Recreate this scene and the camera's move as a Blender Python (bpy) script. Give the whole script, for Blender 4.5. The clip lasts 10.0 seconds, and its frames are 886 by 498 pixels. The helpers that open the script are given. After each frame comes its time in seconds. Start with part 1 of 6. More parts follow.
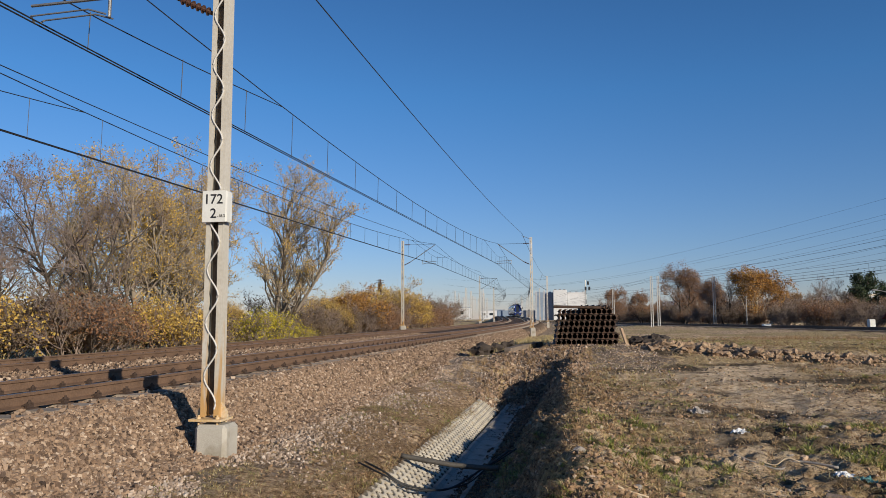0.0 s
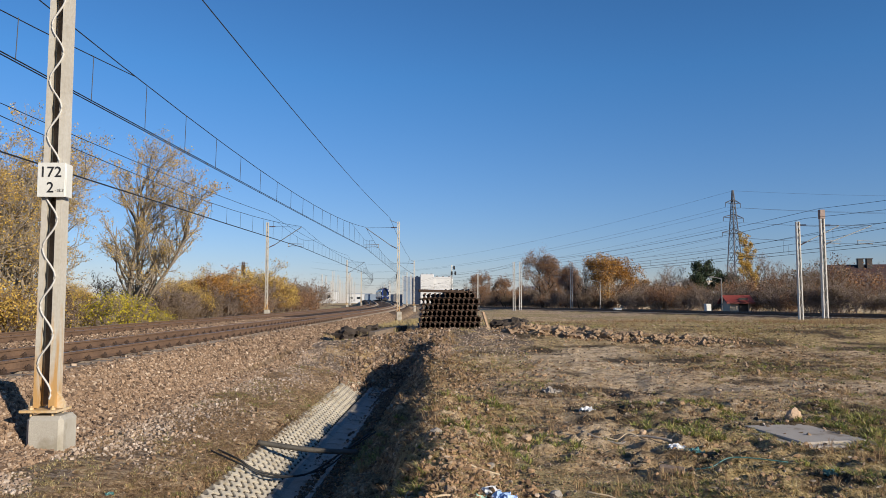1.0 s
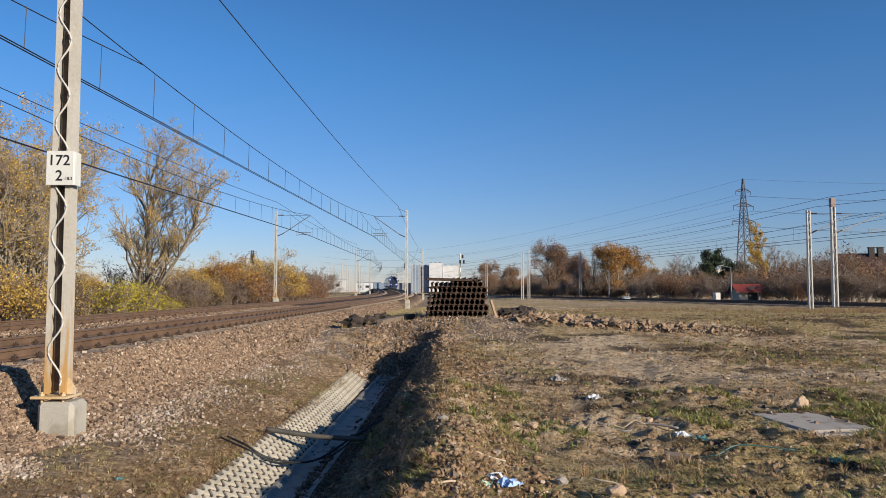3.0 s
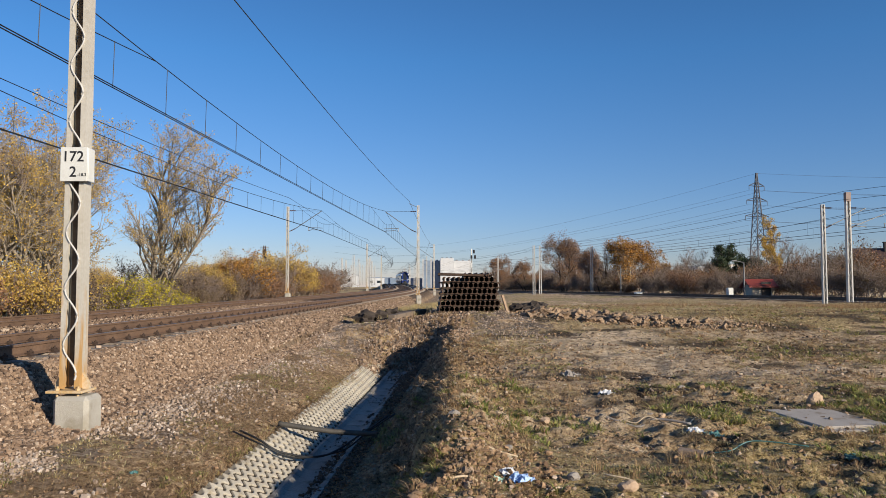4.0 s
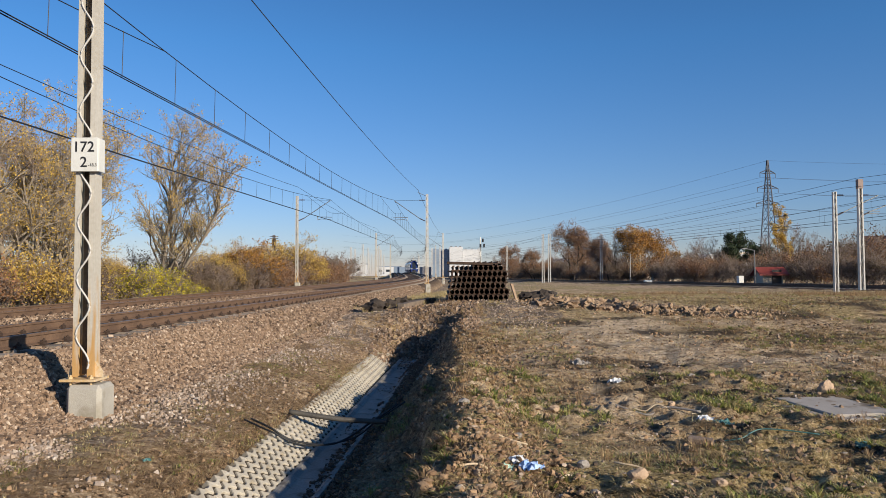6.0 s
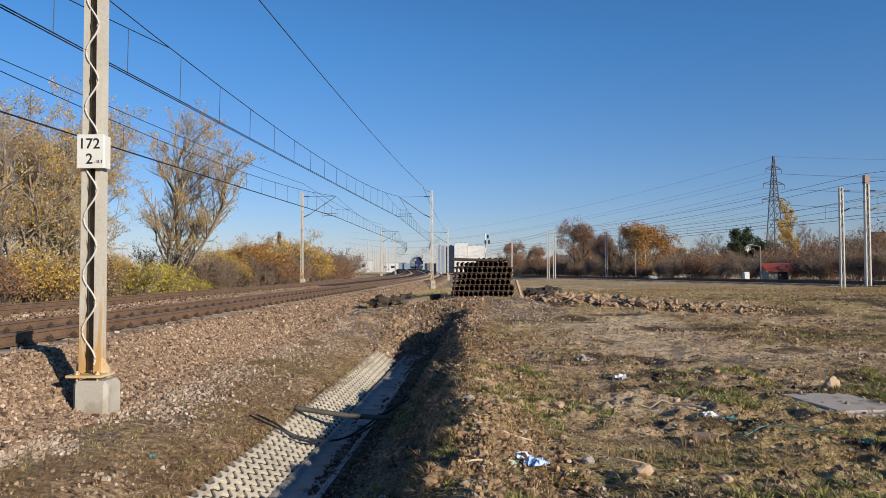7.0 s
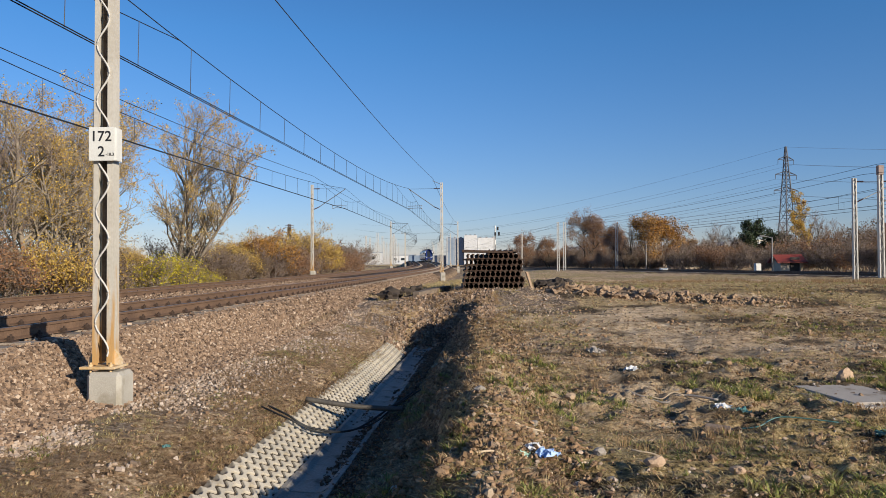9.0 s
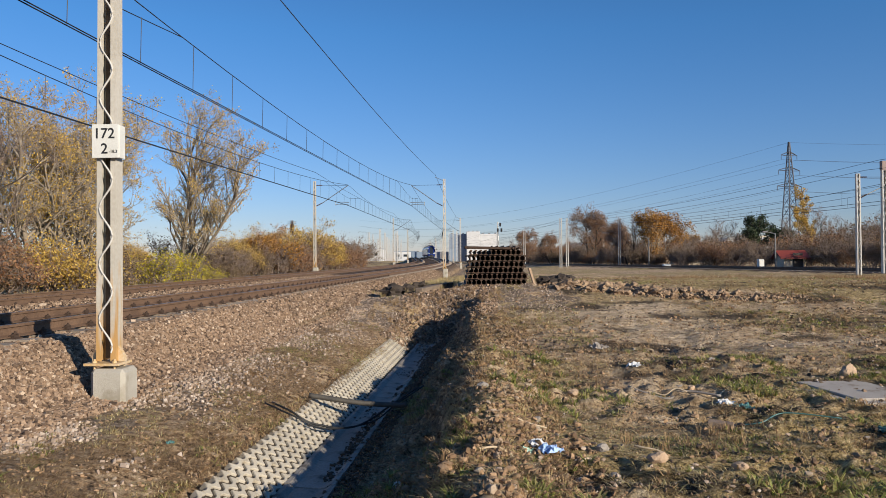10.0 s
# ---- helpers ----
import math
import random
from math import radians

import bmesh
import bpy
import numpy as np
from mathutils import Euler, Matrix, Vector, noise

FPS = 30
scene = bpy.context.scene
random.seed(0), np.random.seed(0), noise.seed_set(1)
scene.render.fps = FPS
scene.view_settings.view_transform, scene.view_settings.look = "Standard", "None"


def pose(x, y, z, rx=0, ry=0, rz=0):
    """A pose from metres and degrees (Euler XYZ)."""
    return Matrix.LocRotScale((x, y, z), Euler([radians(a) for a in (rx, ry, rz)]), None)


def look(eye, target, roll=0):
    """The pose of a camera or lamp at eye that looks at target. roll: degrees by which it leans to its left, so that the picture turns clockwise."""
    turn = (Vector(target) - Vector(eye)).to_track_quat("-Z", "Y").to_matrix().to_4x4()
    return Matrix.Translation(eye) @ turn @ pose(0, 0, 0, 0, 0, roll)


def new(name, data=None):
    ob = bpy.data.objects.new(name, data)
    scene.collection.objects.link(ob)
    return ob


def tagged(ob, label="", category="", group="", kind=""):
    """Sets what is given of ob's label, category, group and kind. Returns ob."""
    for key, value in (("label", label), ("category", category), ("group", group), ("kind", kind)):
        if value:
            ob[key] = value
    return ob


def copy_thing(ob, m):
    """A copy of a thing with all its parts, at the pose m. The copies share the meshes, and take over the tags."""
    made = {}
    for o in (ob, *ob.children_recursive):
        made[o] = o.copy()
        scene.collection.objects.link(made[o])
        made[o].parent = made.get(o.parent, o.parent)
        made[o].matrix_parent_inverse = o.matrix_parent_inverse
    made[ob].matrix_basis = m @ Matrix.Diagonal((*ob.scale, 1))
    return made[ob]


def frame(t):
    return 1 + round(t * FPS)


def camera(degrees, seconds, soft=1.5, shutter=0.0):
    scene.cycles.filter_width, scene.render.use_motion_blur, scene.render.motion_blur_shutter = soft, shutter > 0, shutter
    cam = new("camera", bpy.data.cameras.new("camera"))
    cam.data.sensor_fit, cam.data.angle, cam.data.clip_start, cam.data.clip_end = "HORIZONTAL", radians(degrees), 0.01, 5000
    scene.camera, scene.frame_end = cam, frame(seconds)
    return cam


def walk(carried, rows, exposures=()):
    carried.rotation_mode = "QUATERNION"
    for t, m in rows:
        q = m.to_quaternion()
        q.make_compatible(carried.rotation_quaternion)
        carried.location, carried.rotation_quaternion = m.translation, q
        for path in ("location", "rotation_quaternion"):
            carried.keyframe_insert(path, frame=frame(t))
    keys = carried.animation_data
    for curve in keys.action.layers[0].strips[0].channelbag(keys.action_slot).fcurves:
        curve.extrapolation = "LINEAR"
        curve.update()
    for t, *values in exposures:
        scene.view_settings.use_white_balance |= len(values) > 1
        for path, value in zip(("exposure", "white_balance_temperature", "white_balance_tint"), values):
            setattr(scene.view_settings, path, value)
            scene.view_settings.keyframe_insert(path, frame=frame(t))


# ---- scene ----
# camera and its walk
cam = camera(62.86, 10.0, soft=0.55)
EYE = 1.75
PATH = [
    (0, pose(-0.097, -0.041, EYE + 0.012, 95.526, 0.138, 8.341)),
    (0.5, pose(-0.060, -0.011, EYE + 0.009, 94.849, -0.224, 1.648)),
    (1, pose(-0.018, -0.000, EYE + 0.009, 94.247, 0.023, -2.066)),
    (1.5, pose(-0.001, -0.015, EYE + 0.007, 93.739, 0.088, -4.473)),
    (2, pose(-0.002, -0.012, EYE + 0.004, 93.394, 0.044, -3.596)),
    (2.5, pose(-0.002, -0.013, EYE + 0.001, 93.409, 0.061, -3.451)),
    (3, pose(0.004, -0.006, EYE + -0.002, 93.356, -0.026, -1.391)),
    (4.5, pose(0.000, 0.000, EYE + -0.000, 92.678, -0.000, -0.409)),
    (5, pose(0.005, -0.001, EYE + -0.000, 92.387, 0.046, -0.227)),
    (5.5, pose(-0.002, -0.003, EYE + -0.001, 92.235, 0.084, 0.000)),
    (7, pose(-0.000, -0.003, EYE + -0.001, 91.799, 0.154, 0.607)),
    (7.5, pose(-0.006, 0.004, EYE + -0.002, 91.693, 0.113, 0.819)),
    (8, pose(-0.013, 0.008, EYE + -0.005, 91.523, 0.188, 1.105)),
    (8.5, pose(-0.011, 0.007, EYE + -0.004, 91.322, 0.217, 1.282)),
    (9, pose(-0.011, 0.006, EYE + -0.007, 91.174, 0.255, 1.381)),
    (9.5, pose(-0.012, 0.000, EYE + -0.005, 91.009, 0.261, 1.487)),
    (10, pose(-0.013, 0.001, EYE + -0.005, 90.883, 0.336, 1.586)),
]
walk(cam, PATH, [(0, 0.08), (0.5, 0.20), (1.2, 0.27), (10, 0.28)])

# ---- world and sun ----
SUN_EL, SUN_AZ = radians(17.5), radians(133)
world = bpy.data.worlds.new("sky")
scene.world = world
world.use_nodes = True
wn = world.node_tree.nodes
sky = wn.new("ShaderNodeTexSky")
sky.sky_type, sky.sun_disc = "NISHITA", False
sky.sun_elevation, sky.sun_rotation = SUN_EL, SUN_AZ
sky.air_density, sky.dust_density, sky.ozone_density = 1.0, 0.1, 4.0
tint = wn.new("ShaderNodeMix")
tint.data_type, tint.blend_type = "RGBA", "MULTIPLY"
tint.inputs["Factor"].default_value = 1.0
sky_dir = wn.new("ShaderNodeSeparateXYZ")
world.node_tree.links.new(wn.new("ShaderNodeTexCoord").outputs["Generated"], sky_dir.inputs[0])
haze = wn.new("ShaderNodeValToRGB")
haze.color_ramp.elements[0].color, haze.color_ramp.elements[1].color = (0.95, 0.87, 1.10, 1), (0.58, 1.01, 1.34, 1)
haze.color_ramp.elements[0].position, haze.color_ramp.elements[1].position = 0.0, 0.30
haze.color_ramp.elements.new(0.95).color = (0.34, 0.60, 0.86, 1)
world.node_tree.links.new(sky_dir.outputs["Z"], haze.inputs[0])
world.node_tree.links.new(haze.outputs[0], tint.inputs["B"])
world.node_tree.links.new(sky.outputs[0], tint.inputs["A"])
world.node_tree.links.new(tint.outputs["Result"], wn["Background"].inputs[0])
wn["Background"].inputs[1].default_value = 0.083
sun = new("sun", bpy.data.lights.new("sun", "SUN"))
sun.data.energy, sun.data.angle, sun.data.color = 5.0, radians(0.55), (1.0, 0.89, 0.73)
sun_dir = Vector((math.sin(SUN_AZ) * math.cos(SUN_EL), math.cos(SUN_AZ) * math.cos(SUN_EL), math.sin(SUN_EL)))
sun.matrix_world = look((60, -60, 60), Vector((60, -60, 60)) - sun_dir)


# ---- materials ----
def material(name, color, color2=None, rough=0.8, metal=0.0, scale=6.0, fine=60.0, bump=0.3, vary=0.35,
             island=0.0, objvary=0.0, stain=None, stain_amount=0.0, stain_scale=1.5):
    """Two scales of noise between two colours, optional stains, and fine relief."""
    m = bpy.data.materials.new(name)
    m.use_nodes = True
    nt = m.node_tree
    n, ln = nt.nodes, nt.links
    bs = n["Principled BSDF"]
    bs.inputs["Roughness"].default_value, bs.inputs["Metallic"].default_value = rough, metal
    co = n.new("ShaderNodeTexCoord").outputs["Object"]
    big = n.new("ShaderNodeTexNoise")
    big.inputs["Scale"].default_value, big.inputs["Detail"].default_value = scale, 5
    small = n.new("ShaderNodeTexNoise")
    small.inputs["Scale"].default_value, small.inputs["Detail"].default_value = fine, 3
    for t in (big, small):
        ln.new(co, t.inputs["Vector"])
    c2 = color2 or tuple(c * (1 - vary) for c in color)
    mix = n.new("ShaderNodeMix")
    mix.data_type = "RGBA"
    mix.inputs["A"].default_value, mix.inputs["B"].default_value = (*color, 1), (*c2, 1)
    add = n.new("ShaderNodeMath")
    add.operation = "ADD"
    ln.new(big.outputs["Fac"], add.inputs[0])
    ln.new(small.outputs["Fac"], add.inputs[1])
    ramp = n.new("ShaderNodeMapRange")
    ramp.inputs["From Min"].default_value, ramp.inputs["From Max"].default_value = 0.7, 1.3
    ln.new(add.outputs[0], ramp.inputs["Value"])
    ln.new(ramp.outputs[0], mix.inputs["Factor"])
    out = mix.outputs["Result"]
    if stain:
        st = n.new("ShaderNodeTexNoise")
        st.inputs["Scale"].default_value, st.inputs["Detail"].default_value = stain_scale, 8
        ln.new(co, st.inputs["Vector"])
        sr = n.new("ShaderNodeMapRange")
        sr.inputs["From Min"].default_value = 0.62 - 0.3 * stain_amount
        sr.inputs["From Max"].default_value = 0.75 - 0.3 * stain_amount
        ln.new(st.outputs["Fac"], sr.inputs["Value"])
        sm = n.new("ShaderNodeMix")
        sm.data_type = "RGBA"
        sm.inputs["B"].default_value = (*stain, 1)
        ln.new(sr.outputs[0], sm.inputs["Factor"])
        ln.new(out, sm.inputs["A"])
        out = sm.outputs["Result"]
    if island or objvary:
        hs = n.new("ShaderNodeHueSaturation")
        src = n.new("ShaderNodeNewGeometry").outputs["Random Per Island"] if island else n.new("ShaderNodeObjectInfo").outputs["Random"]
        amt = island or objvary
        mr = n.new("ShaderNodeMapRange")
        mr.inputs["To Min"].default_value, mr.inputs["To Max"].default_value = 1 - amt, 1 + amt
        ln.new(src, mr.inputs["Value"])
        ln.new(mr.outputs[0], hs.inputs["Value"])
        ln.new(out, hs.inputs["Color"])
        out = hs.outputs["Color"]
    ln.new(out, bs.inputs["Base Color"])
    if bump:
        b = n.new("ShaderNodeBump")
        b.inputs["Strength"].default_value, b.inputs["Distance"].default_value = bump, 0.02
        ln.new(small.outputs["Fac"], b.inputs["Height"])
        ln.new(b.outputs[0], bs.inputs["Normal"])
    return m


def island_colours(name, stops, rough=0.8, bump=0.2, fine=80.0, translucent=0.0):
    """Each island of the mesh takes its own colour from the ramp of stops."""
    m = bpy.data.materials.new(name)
    m.use_nodes = True
    n, ln = m.node_tree.nodes, m.node_tree.links
    bs = n["Principled BSDF"]
    bs.inputs["Roughness"].default_value = rough
    ramp = n.new("ShaderNodeValToRGB")
    el = ramp.color_ramp.elements
    el[0].position, el[0].color = 0.0, (*stops[0], 1)
    el[1].position, el[1].color = 1.0, (*stops[-1], 1)
    for i, c in enumerate(stops[1:-1], 1):
        e = el.new(i / (len(stops) - 1))
        e.color = (*c, 1)
    ln.new(n.new("ShaderNodeNewGeometry").outputs["Random Per Island"], ramp.inputs[0])
    no = n.new("ShaderNodeTexNoise")
    no.inputs["Scale"].default_value = fine
    ln.new(n.new("ShaderNodeTexCoord").outputs["Object"], no.inputs["Vector"])
    hs = n.new("ShaderNodeHueSaturation")
    mr = n.new("ShaderNodeMapRange")
    mr.inputs["To Min"].default_value, mr.inputs["To Max"].default_value = 0.65, 1.35
    ln.new(no.outputs["Fac"], mr.inputs["Value"])
    ln.new(mr.outputs[0], hs.inputs["Value"])
    ln.new(ramp.outputs[0], hs.inputs["Color"])
    ln.new(hs.outputs[0], bs.inputs["Base Color"])
    if translucent:
        tr = n.new("ShaderNodeBsdfTranslucent")
        ln.new(hs.outputs[0], tr.inputs["Color"])
        ms = n.new("ShaderNodeMixShader")
        ms.inputs[0].default_value = translucent
        ln.new(bs.outputs[0], ms.inputs[1])
        ln.new(tr.outputs[0], ms.inputs[2])
        ln.new(ms.outputs[0], n["Material Output"].inputs["Surface"])
    return m


M_RAIL = material("rusty_rail_steel", (0.20, 0.122, 0.075), (0.11, 0.066, 0.042), rough=0.75, metal=0.2, scale=3, fine=40, bump=0.2)
M_RAILTOP = material("worn_rail_head", (0.42, 0.38, 0.34), rough=0.35, metal=0.9, scale=5, fine=30, bump=0.05)
M_OLDRAIL = material("old_rusty_rail", (0.12, 0.068, 0.042), (0.03, 0.019, 0.014), rough=0.85, metal=0.1, scale=8, fine=60, bump=0.4, objvary=0.35)
M_SLEEPER = material("sleeper_concrete", (0.36, 0.30, 0.24), (0.22, 0.175, 0.135), rough=0.9, scale=3, fine=50, objvary=0.2)
M_CLIP = material("fastening_iron", (0.08, 0.05, 0.035), rough=0.8, metal=0.3)
M_MAST = material("mast_grey_paint", (0.55, 0.53, 0.50), (0.46, 0.44, 0.40), rough=0.6, scale=2, fine=25, bump=0.1,
                  stain=(0.45, 0.24, 0.09), stain_amount=0.03, stain_scale=1.3)
M_MASTFOOT = material("mast_rusty_foot_paint", (0.52, 0.33, 0.13), (0.60, 0.50, 0.36), rough=0.7, scale=2.5, fine=30, bump=0.2)
# rust brown with the shade inside the mast put into the colour
M_MASTDARK = material("mast_inside_shaded_rust", (0.10, 0.075, 0.055), (0.16, 0.12, 0.09), rough=0.85, scale=3, fine=30)
M_CONCRETE = material("foundation_concrete", (0.45, 0.42, 0.36), (0.33, 0.30, 0.25), rough=0.9, scale=4, fine=90, bump=0.3,
                      stain=(0.25, 0.22, 0.16), stain_amount=0.2, stain_scale=3)
M_WIRE = material("wire_dark_copper", (0.035, 0.037, 0.042), rough=0.6, metal=0.3, bump=0)
M_STEEL = material("galvanised_steel", (0.24, 0.24, 0.24), (0.16, 0.155, 0.15), rough=0.5, metal=0.5, scale=5)
M_INSUL = material("brown_insulator", (0.10, 0.05, 0.035), rough=0.3, bump=0)
M_WHITE = material("white_enamel", (0.68, 0.68, 0.64), (0.58, 0.57, 0.52), rough=0.45, scale=4, bump=0.05)
M_BLACK = material("black_paint", (0.02, 0.02, 0.022), rough=0.5, bump=0.05)
M_WOODOLD = material("old_grey_timber", (0.10, 0.075, 0.055), (0.05, 0.035, 0.026), rough=0.9, scale=5, fine=60, bump=0.4)
# soil colour taken down to include the shade inside the paver holes
M_HUMUS = material("humus_with_hole_shade", (0.03, 0.022, 0.015), (0.065, 0.048, 0.032), rough=0.95, scale=8, fine=60, bump=0.5)
M_PALE = material("bare_pale_timber", (0.40, 0.28, 0.18), (0.25, 0.165, 0.10), rough=0.85, scale=5, fine=60)



def mast_material():
    """Grey paint that rusts through in runs, more so towards the foot."""
    m = material("mast_grey_paint_rusting", (0.52, 0.49, 0.43), (0.43, 0.39, 0.32), rough=0.6, scale=2, fine=25, bump=0.1)
    n, ln = m.node_tree.nodes, m.node_tree.links
    bs = n["Principled BSDF"]
    base = bs.inputs["Base Color"].links[0].from_socket
    co = n.new("ShaderNodeTexCoord").outputs["Object"]
    stretch = n.new("ShaderNodeMapping")
    stretch.inputs["Scale"].default_value = (14, 14, 1.6)
    ln.new(co, stretch.inputs[0])
    runs = n.new("ShaderNodeTexNoise")
    runs.inputs["Scale"].default_value, runs.inputs["Detail"].default_value = 1.0, 6
    ln.new(stretch.outputs[0], runs.inputs["Vector"])
    sep = n.new("ShaderNodeSeparateXYZ")
    ln.new(co, sep.inputs[0])
    low = n.new("ShaderNodeMapRange")
    low.inputs["From Min"].default_value, low.inputs["From Max"].default_value = 2.6, 0.5
    low.inputs["To Min"].default_value, low.inputs["To Max"].default_value = -0.25, 0.22
    ln.new(sep.outputs["Z"], low.inputs["Value"])
    add = n.new("ShaderNodeMath")
    ln.new(runs.outputs["Fac"], add.inputs[0])
    ln.new(low.outputs[0], add.inputs[1])
    cut = n.new("ShaderNodeMapRange")
    cut.inputs["From Min"].default_value, cut.inputs["From Max"].default_value = 0.50, 0.72
    ln.new(add.outputs[0], cut.inputs["Value"])
    mix = n.new("ShaderNodeMix")
    mix.data_type = "RGBA"
    mix.inputs["B"].default_value = (0.46, 0.27, 0.10, 1)
    ln.new(cut.outputs[0], mix.inputs["Factor"])
    ln.new(base, mix.inputs["A"])
    ln.new(mix.outputs["Result"], bs.inputs["Base Color"])
    return m


M_MASTOLD = mast_material()


# ---- helpers for meshes ----
def mesh_ob(name, verts, faces, mat, parent=None, label="", smooth=False):
    me = bpy.data.meshes.new(name)
    me.from_pydata([tuple(v) for v in verts], [], faces)
    me.update()
    for m in (mat if isinstance(mat, (list, tuple)) else [mat]):
        me.materials.append(m)
    if smooth:
        me.polygons.foreach_set("use_smooth", [True] * len(me.polygons))
    ob = new(name, me)
    if parent:
        ob.parent = parent
    if label:
        ob["label"] = label
    return ob


def part(name, bm, mat, parent=None, label="", smooth=False):
    """Links a bmesh as one mesh object under a thing or a part."""
    me = bpy.data.meshes.new(name)
    bmesh.ops.recalc_face_normals(bm, faces=bm.faces)
    if smooth:
        for f in bm.faces:
            f.smooth = True
    bm.to_mesh(me)
    bm.free()
    for m in (mat if isinstance(mat, (list, tuple)) else [mat]):
        me.materials.append(m)
    ob = new(name, me)
    if parent:
        ob.parent = parent
    if label:
        ob["label"] = label
    return ob


def box(bm, x0, x1, y0, y1, z0, z1, bevel=0.0):
    """Adds a box, with softened edges if asked."""
    r = bmesh.ops.create_cube(bm, size=1.0, matrix=Matrix.LocRotScale(((x0 + x1) / 2, (y0 + y1) / 2, (z0 + z1) / 2), None, (x1 - x0, y1 - y0, z1 - z0)))
    if bevel:
        es = {e for v in r["verts"] for e in v.link_edges}
        bmesh.ops.bevel(bm, geom=list(es), offset=bevel, segments=1, affect="EDGES")
    return bm


def bar(bm, a, b, r, sides=6, r2=None):
    """Adds a round or flat-sided bar from a to b."""
    a, b = Vector(a), Vector(b)
    d = b - a
    m = Matrix.Translation((a + b) / 2) @ d.to_track_quat("Z", "Y").to_matrix().to_4x4()
    bmesh.ops.create_cone(bm, cap_ends=True, segments=sides, radius1=r, radius2=r if r2 is None else r2, depth=d.length, matrix=m)
    return bm


def empty(name, x=0, y=0, z=0, rz=0):
    ob = new(name)
    ob.matrix_basis = pose(x, y, z, 0, 0, rz)
    return ob


def tube(points, r, sides=5):
    """Vertices and faces of a tube along points, r a number or one per point."""
    pts = [Vector(p) for p in points]
    rs = r if isinstance(r, (list, tuple)) else [r] * len(pts)
    vs, fs = [], []
    for i, p in enumerate(pts):
        d = (pts[min(i + 1, len(pts) - 1)] - pts[max(i - 1, 0)]).normalized()
        q = d.to_track_quat("Z", "Y")
        for k in range(sides):
            a = 2 * math.pi * k / sides
            vs.append(p + q @ Vector((rs[i] * math.cos(a), rs[i] * math.sin(a), 0)))
    for i in range(len(pts) - 1):
        for k in range(sides):
            k2 = (k + 1) % sides
            fs.append((i * sides + k, i * sides + k2, (i + 1) * sides + k2, (i + 1) * sides + k))
    fs.append(tuple(range(sides))[::-1])
    fs.append(tuple((len(pts) - 1) * sides + k for k in range(sides)))
    return vs, fs


def lattice_hash(ix, iy):
    h = (ix.astype(np.int64) * 374761393 + iy.astype(np.int64) * 668265263) & 0xFFFFFFFF
    h = ((h ^ (h >> 13)) * 1274126177) & 0xFFFFFFFF
    return ((h ^ (h >> 16)) & 0xFFFF) / 65535.0


def vnoise(x, y):
    """Smooth value noise, 0 to 1, for arrays."""
    x, y = np.asarray(x, float), np.asarray(y, float)
    ix, iy = np.floor(x), np.floor(y)
    fx, fy = x - ix, y - iy
    fx, fy = fx * fx * (3 - 2 * fx), fy * fy * (3 - 2 * fy)
    a, b = lattice_hash(ix, iy), lattice_hash(ix + 1, iy)
    c, d = lattice_hash(ix, iy + 1), lattice_hash(ix + 1, iy + 1)
    return (a * (1 - fx) + b * fx) * (1 - fy) + (c * (1 - fx) + d * fx) * fy


def fnoise(x, y, octaves=4):
    s, a, t = 0, 1.0, 0
    for o in range(octaves):
        s, t = s + a * vnoise(np.asarray(x) * 2 ** o + 17 * o, np.asarray(y) * 2 ** o + 31 * o), t + a
        a *= 0.5
    return s / t


# ---- plan of the tracks ----
def track_x(y):
    """Centre line of the nearer main track: straight, a long bend to the left, straight again."""
    y = np.asarray(y, float)
    bend, rest = np.clip(y - 50, 0, 140), np.maximum(y - 190, 0)
    return -6.85 + 0.055 * (y - 10) - bend ** 2 / 2100.0 - rest * 140 / 1050.0


def track_z(y):
    """Top of the sleepers: a gentle climb."""
    return np.interp(y, [10, 60, 120, 167, 204, 276, 343, 600], [0.73, 0.93, 1.2, 1.5, 1.95, 2.75, 3.1, 3.3])


def side_x(y):
    """Centre line of the nearer side track, across the field."""
    return 31.0 - 0.185 * (np.asarray(y, float) - 50)


GAP = 5.3          # from one main track to the other
SIDE_Z = 0.72      # top of the side tracks' sleepers


def field_z(y):
    return np.interp(y, [-60, 7.5, 9.5, 14, 18, 21, 24, 28, 40, 55, 4000], [0, 0, 0.07, 0.16, 0.30, 0.52, 0.86, 0.84, 0.62, 0.48, 0.45])


def sandy_at(x, y):
    """Trodden bare sand, 0 to 1."""
    x, y = np.asarray(x, float), np.asarray(y, float)
    w = (fnoise(x * 1.3, y * 1.3) - 0.5) * 1.6
    s = 1.2 * np.exp(-((x - 4.3 - 0.12 * (y - 16) + w) / 1.7) ** 2 - ((y - 16.5 + w) / 4.0) ** 2)
    s = s + 0.8 * np.exp(-((x - 2.6 + w) / 1.0) ** 2 - ((y - 9.8 + w) / 0.9) ** 2) + 0.9 * np.exp(-((x - 8.5 - w) / 3.0) ** 2 - ((y - 13.6 + w) / 0.8) ** 2)
    return np.clip(s, 0, 1)


def ditch_turn(y):
    """The ditch runs not quite parallel to the track."""
    return 0.018 * (11.8 - np.clip(y, -5, 24))


PUDDLE = (8.1, 11.0)


